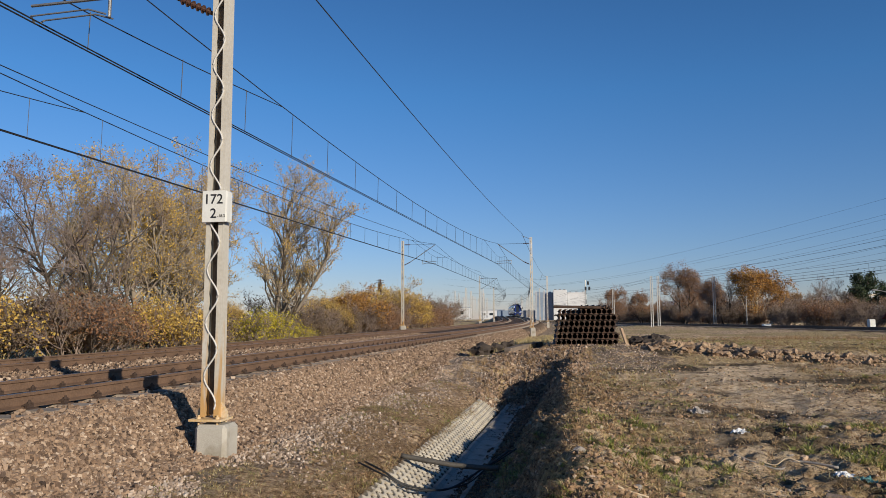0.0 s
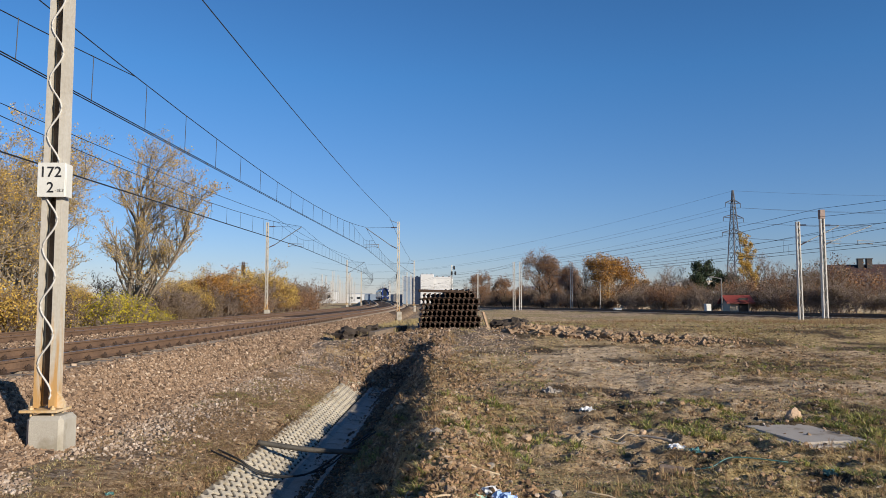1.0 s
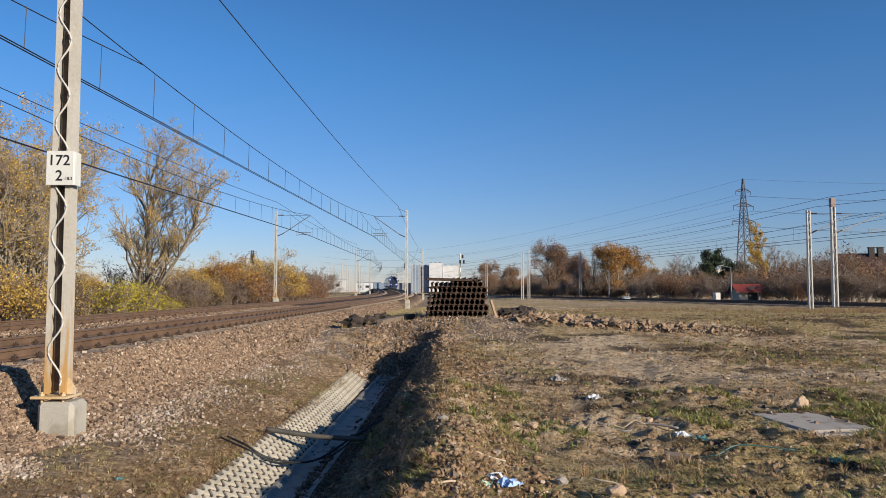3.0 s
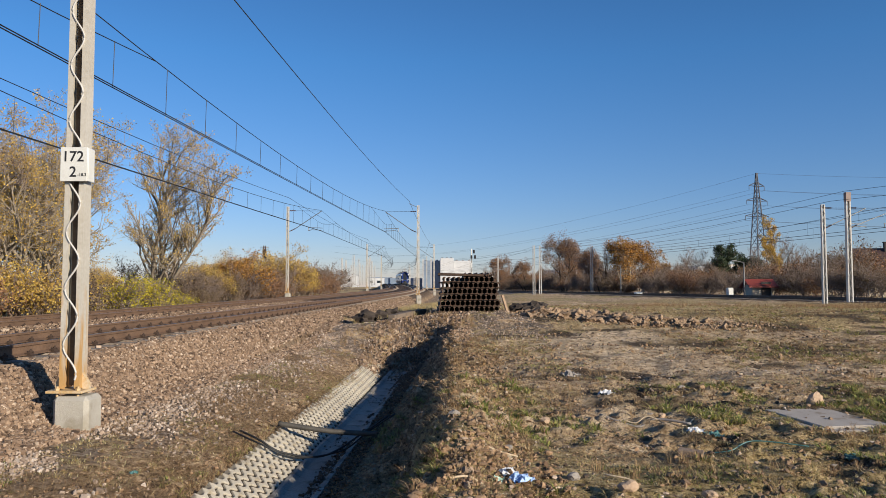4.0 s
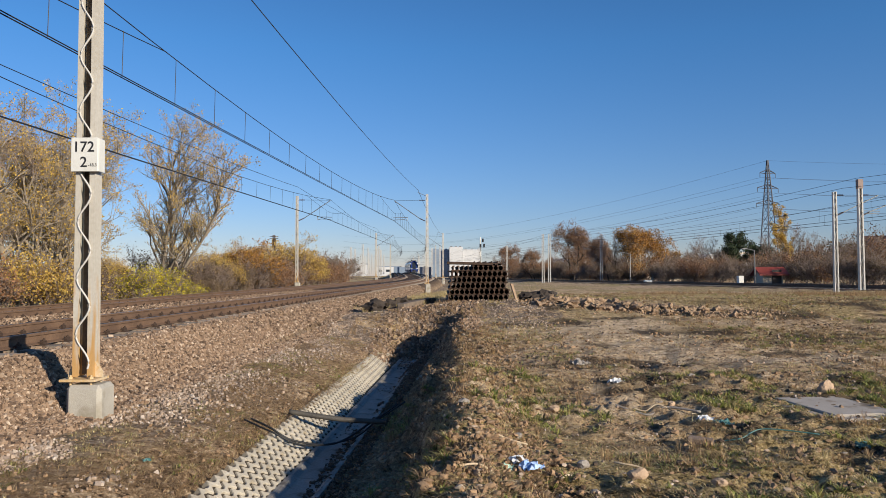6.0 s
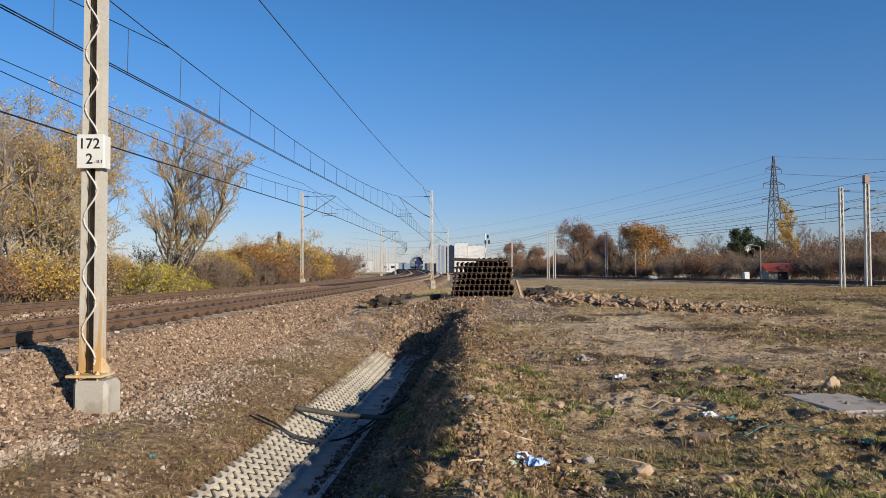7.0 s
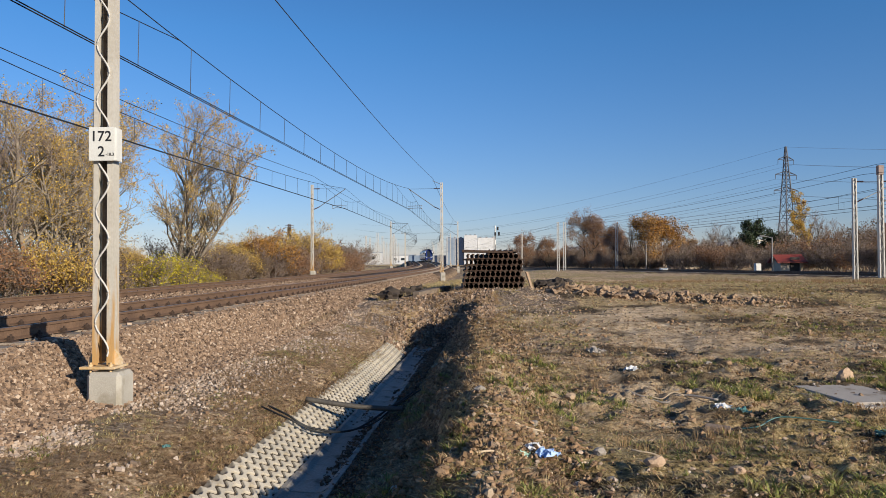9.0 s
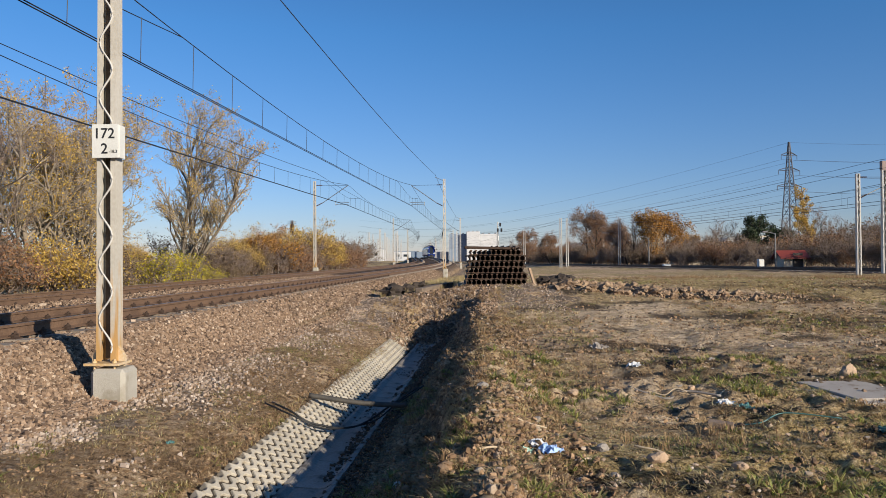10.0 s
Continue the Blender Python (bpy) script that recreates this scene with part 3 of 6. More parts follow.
# ---- masts ----
def mast(x, y, z, height, width=0.24, near=False, name="catenary_mast", label="", foot=True, rz=0, lean=(0, 0), block=True):
    """Two steel channels with zigzag lacing on a concrete foundation."""
    root = new(name)
    root.matrix_basis = pose(x, y, z, lean[0], lean[1], rz)
    w, c, d = width / 2, width * (0.27 if near else 0.32 if block else 0.22), width * 0.38
    top = 0.72
    if block:
        bm = bmesh.new()
        box(bm, -0.145, 0.265, -0.195, 0.195, -0.6, 0.42, 0.045)
        part("foundation", bm, M_CONCRETE, root, "pale concrete foundation block")
    base = 0.50 if block else -0.3
    if foot and block:
        bm = bmesh.new()
        box(bm, -w * 1.9, w * 1.6, -w * 1.5, w * 1.5, 0.455, 0.485, 0.004)
        for sx in (-1, 1):
            for sy in (-1, 1):
                bar(bm, (sx * w, sy * w, 0.40), (sx * w, sy * w, 0.53), 0.014, 6)
                bar(bm, (sx * w, sy * w, 0.485), (sx * w, sy * w, 0.51), 0.028, 6)
        part("base_plate", bm, M_MASTFOOT, root, "rusty steel base plate with bolts")
    taper = 0.86
    for sx in (-1, 1):
        bm = bmesh.new()
        mats = (M_MASTOLD if block else M_MAST,)
        for z0, z1, mi in ((base, height, 0),):
            n0 = len(bm.faces)
            f0, f1 = 1 - (1 - taper) * (z0 / height), 1 - (1 - taper) * (z1 / height)
            t = 0.012
            ring0 = []
            for (zz, ff) in ((z0, f0), (z1, f1)):
                xo, xi, yy = sx * w * ff, sx * (w * ff - c), d * ff
                xw = sx * (w * ff - t)
                ring0.append([bm.verts.new(p) for p in ((xi, -yy, zz), (xo, -yy, zz), (xo, yy, zz), (xi, yy, zz), (xi, yy - t, zz), (xw, yy - t, zz), (xw, -yy + t, zz), (xi, -yy + t, zz))])
            for k in range(8):
                bm.faces.new((ring0[0][k], ring0[0][(k + 1) % 8], ring0[1][(k + 1) % 8], ring0[1][k]))
            bm.faces.new(ring0[0]), bm.faces.new(ring0[1])
            bm.faces.ensure_lookup_table()
            for f in bm.faces[n0:]:
                f.material_index = mi
        part("channel", bm, mats, root)
    step = 0.36 if near else 0.5
    for sy in (-1, 1):
        pts, zz, k = [], base + 0.1, 0
        while zz < height - 0.1:
            ff = 1 - (1 - taper) * (zz / height)
            pts.append(((1 if k % 2 else -1) * (w - c * 0.75) * ff, sy * (d * ff + 0.008), zz))
            zz, k = zz + step, k + 1
        if near:
            rise = np.arange(base + 0.1, height - 0.1, 0.045)
            pts = [((w - c * 0.62) * (1 - (1 - taper) * q / height) * math.sin(math.pi * (q - base) / 0.33), sy * (d * (1 - (1 - taper) * q / height) + 0.008), q) for q in rise]
        v, f = tube(pts, 0.011 if near else 0.02, 6 if near else 4)
        bm = bmesh.new()
        bv = [bm.verts.new(p) for p in v]
        for q in f:
            bm.faces.new([bv[i] for i in q])
        # far-side lacing takes the darker colour, as if shaded inside the mast
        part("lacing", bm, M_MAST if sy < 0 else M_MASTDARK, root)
    if near:
        bm = bmesh.new()
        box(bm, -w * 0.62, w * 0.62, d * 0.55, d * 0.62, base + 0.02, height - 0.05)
        # same dark colour on the plate deepens the shaded gap
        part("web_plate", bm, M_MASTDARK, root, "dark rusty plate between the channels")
        for sx in (-1, 1):
            bm = bmesh.new()
            q = [bm.verts.new((sx * (w + ox), yy, oz)) for yy in (-d * 0.3, d * 0.3) for ox, oz in ((-0.004, 0.49), (0.075, 0.49), (0.07, 0.56), (-0.004, 0.68))]
            bm.faces.new(q[:4]), bm.faces.new(q[4:])
            for e in range(4):
                bm.faces.new((q[e], q[(e + 1) % 4], q[4 + (e + 1) % 4], q[4 + e]))
            part("gusset", bm, M_MASTFOOT, root, "rust-stained foot gusset")
    bm = bmesh.new()
    box(bm, -w * 0.88, w * 0.88, -d * 0.88, d * 0.88, height - 0.012, height + 0.012)
    part("cap", bm, M_MAST, root)
    return tagged(root, label or "grey lattice steel catenary mast on concrete foundation", "catenary mast", "masts along the railway")


def tubes_part(name, segs, r, mat, parent, label=""):
    bm = bmesh.new()
    for a, b in segs:
        bar(bm, a, b, r, 6)
    return part(name, bm, mat, parent, label)


def cantilever(root, side, reach, zc, zm, base_r=0.022):
    """Strut, tie, steady arm and insulators on a mast; side -1 reaches to the left."""
    s = side
    tip = (s * reach, 0, zm)
    tubes_part("strut", [((s * 0.62, 0, zc + 0.2), tip)], 0.03, M_STEEL, root, "inclined cantilever tube")
    tubes_part("tie", [((s * 0.62, 0, zm + 0.03), tip)], 0.012, M_WIRE, root)
    tubes_part("registration_tube", [((s * (reach - 1.1), 0, zc + 0.29), (s * (reach + 0.1), 0, zc + 0.25)),
                                     ((s * (reach - 1.06), 0, zc + 0.32), (s * (reach - 1.06), 0, zc + 0.02))], 0.022, M_STEEL, root)
    for dx in (-0.04, 0.04):
        tubes_part("steady_arm", [((s * (reach - 1.06), dx * 2, zc + 0.03), (s * (reach - 0.8), dx * 2, zc + 0.11)),
                                  ((s * (reach - 0.8), dx * 2, zc + 0.11), (s * reach + dx, dx * 2, zc + 0.07)),
                                  ((s * reach + dx, dx * 2, zc + 0.07), (s * reach + dx, 0, zc))], 0.013, M_STEEL, root)
    for z in (zc - 0.03, zm + 0.03):
        bm = bmesh.new()
        e = (s * 0.64, 0, zc + 0.21) if z < zm else (s * 0.64, 0, zm + 0.03)
        a = Vector((s * 0.14, 0, z))
        b = Vector(e)
        bar(bm, a, b, 0.028, 8)
        for k in range(1, 7):
            p = a.lerp(b, k / 7)
            q = a.lerp(b, k / 7 + 0.05)
            bar(bm, p, q, 0.06, 8, 0.035)
        part("insulator", bm, M_INSUL, root, "brown ribbed insulator")


CONTACT = 4.87                        # above the rails
RIGHT_MASTS = [-46.0, 8.58, 59.0, 118.0, 172.0, 226.0, 280.0, 335.0, 390.0]
LEFT_MASTS = [-41.0, 8.6, 59.5, 116.0, 168.0, 222.0, 276.0, 330.0, 385.0]


def rail_top(y):
    return float(track_z(y)) + 0.18


def contact_z(y):
    return rail_top(y) + CONTACT + float(np.interp(y, [9, 59], [0, 0.23]))


def messenger_z(y):
    return rail_top(y) + 6.4 + float(np.interp(y, [9, 59], [0, 0.4]))


for i, y in enumerate(RIGHT_MASTS):
    x = float(track_x(y)) + 2.68
    zg = float(ground_z(x, y)) if y < 40 else float(track_z(y)) - 0.30
    if i == 1:
        zg = 0.07
    m = mast(x, y, zg, rail_top(y) + 7.25 - zg, near=(i == 1))
    cantilever(m, -1, 2.68, contact_z(y) - zg, messenger_z(y) - zg - 0.05)
    tubes_part("feeder_bracket", [((0, 0, rail_top(y) + 7.1 - zg), (-0.75, 0, rail_top(y) + 7.42 - zg))], 0.02, M_STEEL, m)
for i, y in enumerate(LEFT_MASTS):
    x = float(track_x(y)) - GAP - 2.76
    zg = float(track_z(y)) - 0.15
    m = mast(x, y, zg, rail_top(y) + 7.2 - zg)
    cantilever(m, 1, 2.76, contact_z(y) + 0.1 - zg, messenger_z(y) + 0.05 - zg)


# ---- overhead wires ----
def span_points(fx, ys, z_at, sag, steps=14):
    """Points of a wire that hangs from support to support."""
    pts = []
    for a, b in zip(ys, ys[1:]):
        xa, xb = fx(a), fx(b)
        za, zb = z_at(a), z_at(b)
        for k in range(steps):
            t = k / steps
            pts.append((xa + (xb - xa) * t, a + (b - a) * t, za + (zb - za) * t - sag * 4 * t * (1 - t)))
    pts.append((fx(ys[-1]), ys[-1], z_at(ys[-1])))
    return pts


def catenary(fx, ys, label, up=0.0, cz=contact_z, mz=messenger_z, step=2.5, last=180, stitch=8.0):
    """Two contact wires, a sagging messenger, a stitch wire at each support, and droppers."""
    root = tagged(empty("overhead_line"), label, "overhead line", kind="structure")
    for dx in (-0.04, 0.04):
        v, f = tube(span_points(lambda y: fx(y) + dx, ys, lambda y: cz(y) + up, 0.03), 0.013, 4)
        mesh_ob("contact_wire", v, f, M_WIRE, root)
    sag = 0.85
    v, f = tube(span_points(fx, ys, lambda y: mz(y) + up, sag), 0.014, 4)
    mesh_ob("messenger_wire", v, f, M_WIRE, root)

    def mess(a, b, t):
        return mz(a) + (mz(b) - mz(a)) * t + up - sag * 4 * t * (1 - t)

    for i, (a, b) in enumerate(zip(ys, ys[1:])):
        L = b - a
        if i + 2 < len(ys) and stitch:
            c = ys[i + 2]
            pts = []
            for k in range(-6, 7):
                d = k / 6 * stitch
                ends = mess(a, b, 1 - stitch / L) if k < 0 else mess(b, c, stitch / (c - b))
                low = (mess(a, b, 1 - stitch / L) + mess(b, c, stitch / (c - b))) / 2 - 0.62
                y = b + d
                t = d / (c - b) if d > 0 else 1 + d / L
                x = fx(b) + (fx(c) - fx(b)) * t if d > 0 else fx(a) + (fx(b) - fx(a)) * t
                w = (abs(d) / stitch) ** 1.3
                pts.append((x, y, low * (1 - w) + ends * w))
            v, f = tube(pts, 0.011, 4)
            mesh_ob("stitch_wire", v, f, M_WIRE, root)
        if a > last:
            continue
        n = int(L / step)
        for k in range(n):
            t = (k + 0.4) / n
            y, x = a + L * t, fx(a) + (fx(b) - fx(a)) * t
            z0 = cz(a) + (cz(b) - cz(a)) * t + up - 0.03 * 4 * t * (1 - t)
            z1 = mess(a, b, t)
            near = min(y - a, b - y)
            if stitch and near < stitch:
                w = (near / stitch) ** 1.3
                edge = mess(a, b, stitch / L) if y - a < b - y else mess(a, b, 1 - stitch / L)
                z1 = (edge - 0.62) * (1 - w) + edge * w
            v, f = tube([(x, y, z0), (x + 0.02, y, z1)], 0.008, 4)
            mesh_ob("dropper", v, f, M_WIRE, root)
    return root


catenary(lambda y: float(track_x(y)), RIGHT_MASTS, "contact and messenger wires with droppers over the first track")
catenary(lambda y: float(track_x(y)) - GAP, LEFT_MASTS, "contact and messenger wires with droppers over the second track", 0.1)
for off, ys, up in ((1.95, RIGHT_MASTS, 7.42), (-GAP - 2.7, LEFT_MASTS, 7.75)):
    v, f = tube(span_points(lambda y: float(track_x(y)) + off, ys, lambda y: rail_top(y) + up + float(np.interp(y, [9, 59], [0, 0.2])), 0.35), 0.016, 4)
    tagged(mesh_ob("feeder_wire", v, f, M_WIRE), "single dark wire along the mast tops", "wire", kind="structure")


# ---- near mast: number plate ----
def lettering(text, size, m, mat, parent):
    cu = bpy.data.curves.new("lettering", "FONT")
    cu.body, cu.size, cu.align_x, cu.align_y, cu.extrude, cu.offset = text, size, "CENTER", "CENTER", 0.001, size * 0.012
    tmp = new("tmp", cu)
    me = bpy.data.meshes.new_from_object(tmp)
    bpy.data.objects.remove(tmp)
    me.materials.append(mat)
    ob = new("lettering", me)
    ob.parent, ob.matrix_basis = parent, m
    return ob


px, py = float(track_x(8.58)) + 2.68, 8.58
plate = empty("number_plate", px + 0.015, py, 2.975)
bm = bmesh.new()
box(bm, -0.155, 0.16, -0.155, -0.135, 0, 0.40, 0.004)
part("front_panel", bm, M_WHITE, plate)
bm = bmesh.new()
box(bm, 0.145, 0.163, -0.132, 0.02, 0.005, 0.395, 0.004)
part("side_panel", bm, M_WHITE, plate)
bm = bmesh.new()
for z in (0.03, 0.37):
    box(bm, -0.13, 0.138, -0.1345, -0.1225, z - 0.012, z + 0.012)
part("bracket", bm, M_STEEL, plate)
for text, size, x, z in (("172", 0.172, -0.008, 0.285), ("2", 0.172, -0.005, 0.105), ("-18.3", 0.05, 0.1, 0.075)):
    lettering(text, size, pose(x, -0.157, z, 90, 0, 0), M_BLACK, plate)
tagged(plate, "white enamel kilometre plate with black numbers on mast", "sign")

# ---- top of the rail stack and scraps beside it ----
bm = bmesh.new()
box(bm, -0.10, 1.45, -0.40, 0.30, 0, 0.085, 0.006)
beam = part("flat_steel_sheet", bm, M_OLDRAIL)
beam.matrix_basis = pose(SX + 0.12, SY + 0.32, SZ + 6 * 0.2025 + 0.045, 0, 1.5, 1)
tagged(beam, "dark rusty steel sheet lying on the rail stack", "sheet")
for i in range(5):
    r = new("old_rail", OLD[i % 3])
    r.matrix_basis = pose(SX + 0.95 + i * 0.2, SY + 0.1 + 0.05 * i, SZ + 6 * 0.2025 + 0.075, 0, 90 + random.uniform(-8, 8), random.uniform(-1, 1))
    tagged(r, "rusty old rail lying on its side on the stack", "rail", "rails in the stack")


M_OLDWOOD = material("sun_bleached_sleeper_timber", (0.26, 0.20, 0.15), (0.10, 0.075, 0.055), rough=0.9, scale=5, fine=60, bump=0.4)


def plank(name, label, a, b, w, h, mat, roll=0):
    a, b = Vector(a), Vector(b)
    d = b - a
    bm = bmesh.new()
    box(bm, -w / 2, w / 2, 0, d.length, -h / 2, h / 2, min(w, h) * 0.08)
    for v in bm.verts:
        v.co.x += math.sin(v.co.y * 3) * w * 0.04
    ob = part(name, bm, mat)
    ob.matrix_basis = Matrix.Translation(a) @ d.to_track_quat("Y", "Z").to_matrix().to_4x4() @ pose(0, 0, 0, 0, roll, 0)
    return tagged(ob, label, "plank")


def gz(x, y):
    return float(ground_z(x, y))


plank("wooden_post", "pale split timber leaning on the rail stack", (SX + 2.38, SY - 0.08, SZ - 0.02), (SX + 2.22, SY + 0.2, SZ + 0.58), 0.13, 0.05, M_PALE, 20)
plank("old_sleeper", "dark timber sleeper lying on the ditch bank", (-1.46, 23.5, gz(-1.46, 23.5) + 0.09), (-0.62, 26.3, gz(-0.62, 26.3) + 0.12), 0.24, 0.16, M_OLDWOOD)
plank("old_sleeper", "dark timber sleeper lying beside the rail stack", (-2.2, 25.5, gz(-2.2, 25.5) + 0.1), (-0.4, 26.2, gz(-0.4, 26.2) + 0.1), 0.26, 0.18, M_WOODOLD)


# ---- lumps, stones and litter ----
def lump(name, label, category, x, y, z, sx, sy, sz, mat, seed, sharp=0.25, rz=0, sub=2, tilt=0, group=""):
    bm = bmesh.new()
    bmesh.ops.create_icosphere(bm, subdivisions=sub, radius=1)
    rnd = random.Random(seed)
    off = Vector((rnd.random() * 50, rnd.random() * 50, rnd.random() * 50))
    for v in bm.verts:
        k = 1 + sharp * 2 * (noise.noise(v.co * 1.3 + off)) + sharp * noise.noise(v.co * 4 + off)
        v.co = Vector((v.co.x * sx * k, v.co.y * sy * k, v.co.z * sz * k))
    ob = part(name, bm, mat)
    ob.matrix_basis = pose(x, y, z, tilt, tilt * 0.6, rz)
    return tagged(ob, label, category, group)


M_ROCK = material("sandstone", (0.50, 0.36, 0.24), (0.38, 0.26, 0.17), rough=0.9, scale=9, fine=60, bump=0.4)
M_GREY = material("grey_stone", (0.36, 0.32, 0.28), (0.24, 0.21, 0.18), rough=0.9, scale=9, fine=60, bump=0.4)
M_SOIL = material("dug_sandy_soil", (0.44, 0.31, 0.195), (0.13, 0.08, 0.048), rough=0.95, scale=5, fine=30, bump=0.6)
# asphalt colour, also on the lumps that imitate the stack's shadow
M_TAR = material("tar_and_shadow_dark", (0.035, 0.026, 0.02), (0.06, 0.045, 0.035), rough=0.9, scale=6, fine=40, bump=0.5)
M_BRICK = material("dirty_brick", (0.30, 0.22, 0.16), (0.15, 0.105, 0.075), rough=0.9, scale=12, fine=80, bump=0.4)
M_SLAB = material("weathered_concrete_slab", (0.46, 0.41, 0.35), (0.36, 0.31, 0.26), rough=0.9, scale=4, fine=70, bump=0.3,
                  stain=(0.20, 0.15, 0.10), stain_amount=0.12, stain_scale=4)
lump("boulder", "pale sandstone boulder beside the concrete slab", "rock", 5.27, 10.15, gz(5.27, 10.15) + 0.02, 0.115, 0.09, 0.14, M_ROCK, 3, 0.12, 20, 3, 12)
for i, (x, y, s) in enumerate(((1.59, 6.07, 0.065), (1.22, 6.53, 0.06), (0.28, 6.1, 0.045), (1.2, 5.9, 0.045), (1.35, 9.1, 0.06), (3.9, 11.6, 0.05), (2.9, 9.4, 0.05), (0.9, 5.75, 0.045), (2.2, 5.9, 0.05), (0.2, 8.2, 0.05), (1.9, 7.4, 0.04), (0.75, 7.6, 0.045))):
    lump("stone", "pale rounded field stone lying on bare soil", "stone", x, y, gz(x, y) + s * 0.35, s * 1.2, s * 0.9, s * 0.75, M_ROCK if i % 2 == 0 else M_GREY, i + 20, 0.2, i * 40, 2, 0, "field stones")
# first three are asphalt; last three are added as the stack's cast shadow
for i, (x, y) in enumerate(((2.95, 25.6), (3.35, 25.3), (3.65, 25.9), (-2.45, 24.3), (-2.0, 24.8), (-1.55, 25.2))):
    lump("tar_and_shadow_lump", "dark lump near the rail stack, asphalt on its right, stand-in for its shadow on its left", "lump", x, y, gz(x, y) + 0.12, 0.32, 0.28, 0.22, M_TAR, i + 60, 0.45, i * 50, 3, 0, "asphalt lumps")
rnd = random.Random(8)
for i in range(95):
    t = (i / 94) ** 1.4
    x, y = 3.4 + 5.6 * t + rnd.uniform(-0.4, 0.4), 24.0 - 2.6 * t ** 0.7 + rnd.uniform(-0.7, 0.7)
    s = rnd.uniform(0.07, 0.20) * (1.15 - 0.65 * t)
    lump("soil_mound", "dug sandy soil thrown up on the field", "soil mound", x, y, gz(x, y) + s * 0.1, s * 1.3, s * 1.1, s * 0.8, M_SOIL, i + 100, 0.6, rnd.uniform(0, 360), 3, 0, "soil mounds")

slab = bmesh.new()
box(slab, -0.46, 0.46, -0.56, 0.56, -0.06, 0.06, 0.012)
for v in slab.verts:
    v.co.x += 0.012 * math.sin(v.co.y * 9)
slab = part("concrete_slab", slab, M_SLAB)
slab.matrix_basis = pose(4.96, 9.32, 0.032, 1.0, 0.5, 10)
tagged(slab, "square weathered concrete slab lying in the grass", "slab")
fr = bmesh.new()
for x0, x1, y0, y1 in ((-0.60, -0.475, -0.70, 0.70), (0.475, 0.60, -0.70, 0.70), (-0.47, 0.47, -0.70, -0.575), (-0.47, 0.47, 0.575, 0.70)):
    box(fr, x0, x1, y0, y1, -0.08, 0.035, 0.01)
fr = part("slab_frame", fr, M_SLAB)
fr.matrix_basis = pose(4.96, 9.32, 0.030, 0.6, 0.3, 10)
tagged(fr, "earth-covered concrete frame around the square slab", "frame")
br = bmesh.new()
box(br, -0.125, 0.125, -0.06, 0.06, -0.0325, 0.0325, 0.006)
br = part("brick", br, M_BRICK)
br.matrix_basis = pose(2.66, 7.66, max(gz(2.66 + a, 7.66 + b) for a in (-0.1, 0, 0.1) for b in (-0.05, 0, 0.05)) + 0.03, 4, 3, -24)
tagged(br, "dirty brown brick lying on the field", "brick")


def crumpled(name, label, x, y, s, mat, seed, cat="litter"):
    """A crumpled sheet with folds."""
    bm = bmesh.new()
    bmesh.ops.create_grid(bm, x_segments=9, y_segments=9, size=s)
    rnd = random.Random(seed)
    off = Vector((rnd.random() * 30, rnd.random() * 30, 2))
    for v in bm.verts:
        q = v.co / s
        v.co.z = s * (0.55 * noise.noise(q * 2.2 + off) + 0.35 * noise.noise(q * 5 + off) + 0.35 * (1 - q.length))
        v.co.x += s * 0.35 * noise.noise(q * 3 + off * 2)
        v.co.y += s * 0.35 * noise.noise(q * 3 - off)
    bmesh.ops.solidify(bm, geom=bm.faces, thickness=0.003)
    ob = part(name, bm, mat)
    ob.matrix_basis = pose(x, y, gz(x, y) + s * 0.35, 0, 0, rnd.uniform(0, 360))
    return tagged(ob, label, cat)


M_PGREEN = material("green_plastic", (0.42, 0.62, 0.50), rough=0.35, bump=0.1)
M_PBLUE = material("blue_plastic", (0.25, 0.42, 0.72), (0.55, 0.66, 0.85), rough=0.35, bump=0.1, scale=14)
M_PWHITE = material("white_plastic", (0.80, 0.80, 0.78), (0.6, 0.6, 0.6), rough=0.4, bump=0.1, scale=10)
M_PTEAL = material("teal_plastic", (0.08, 0.20, 0.185), rough=0.4, bump=0.1)
crumpled("plastic_bag", "crumpled pale green plastic on the soil", 0.50, 6.22, 0.075, M_PGREEN, 1)
crumpled("plastic_bag", "crumpled white plastic on the soil", 0.62, 6.38, 0.07, M_PWHITE, 2)
crumpled("plastic_bag", "crumpled blue and white plastic on the soil", 0.71, 6.20, 0.09, M_PBLUE, 3)
crumpled("plastic_bag", "white plastic scrap on the field", 2.55, 10.97, 0.09, M_PWHITE, 4)
crumpled("plastic_bag", "grey plastic scrap on the field", 2.37, 12.95, 0.14, M_GREY, 5)
crumpled("plastic_bag", "torn teal plastic in dry grass", 3.2, 8.46, 0.09, M_PTEAL, 6)
crumpled("plastic_bag", "pale torn plastic in dry grass", 3.05, 8.6, 0.08, M_PWHITE, 9)
crumpled("plastic_bag", "teal plastic strip in the grass", 4.19, 7.38, 0.07, M_PTEAL, 7)
crumpled("plastic_bag", "white crumpled plastic on the ditch bank", -0.62, 6.75, 0.07, M_PWHITE, 8)
crumpled("plastic_bag", "teal plastic scrap beside the ditch", -2.95, 7.2, 0.035, M_PTEAL, 10)


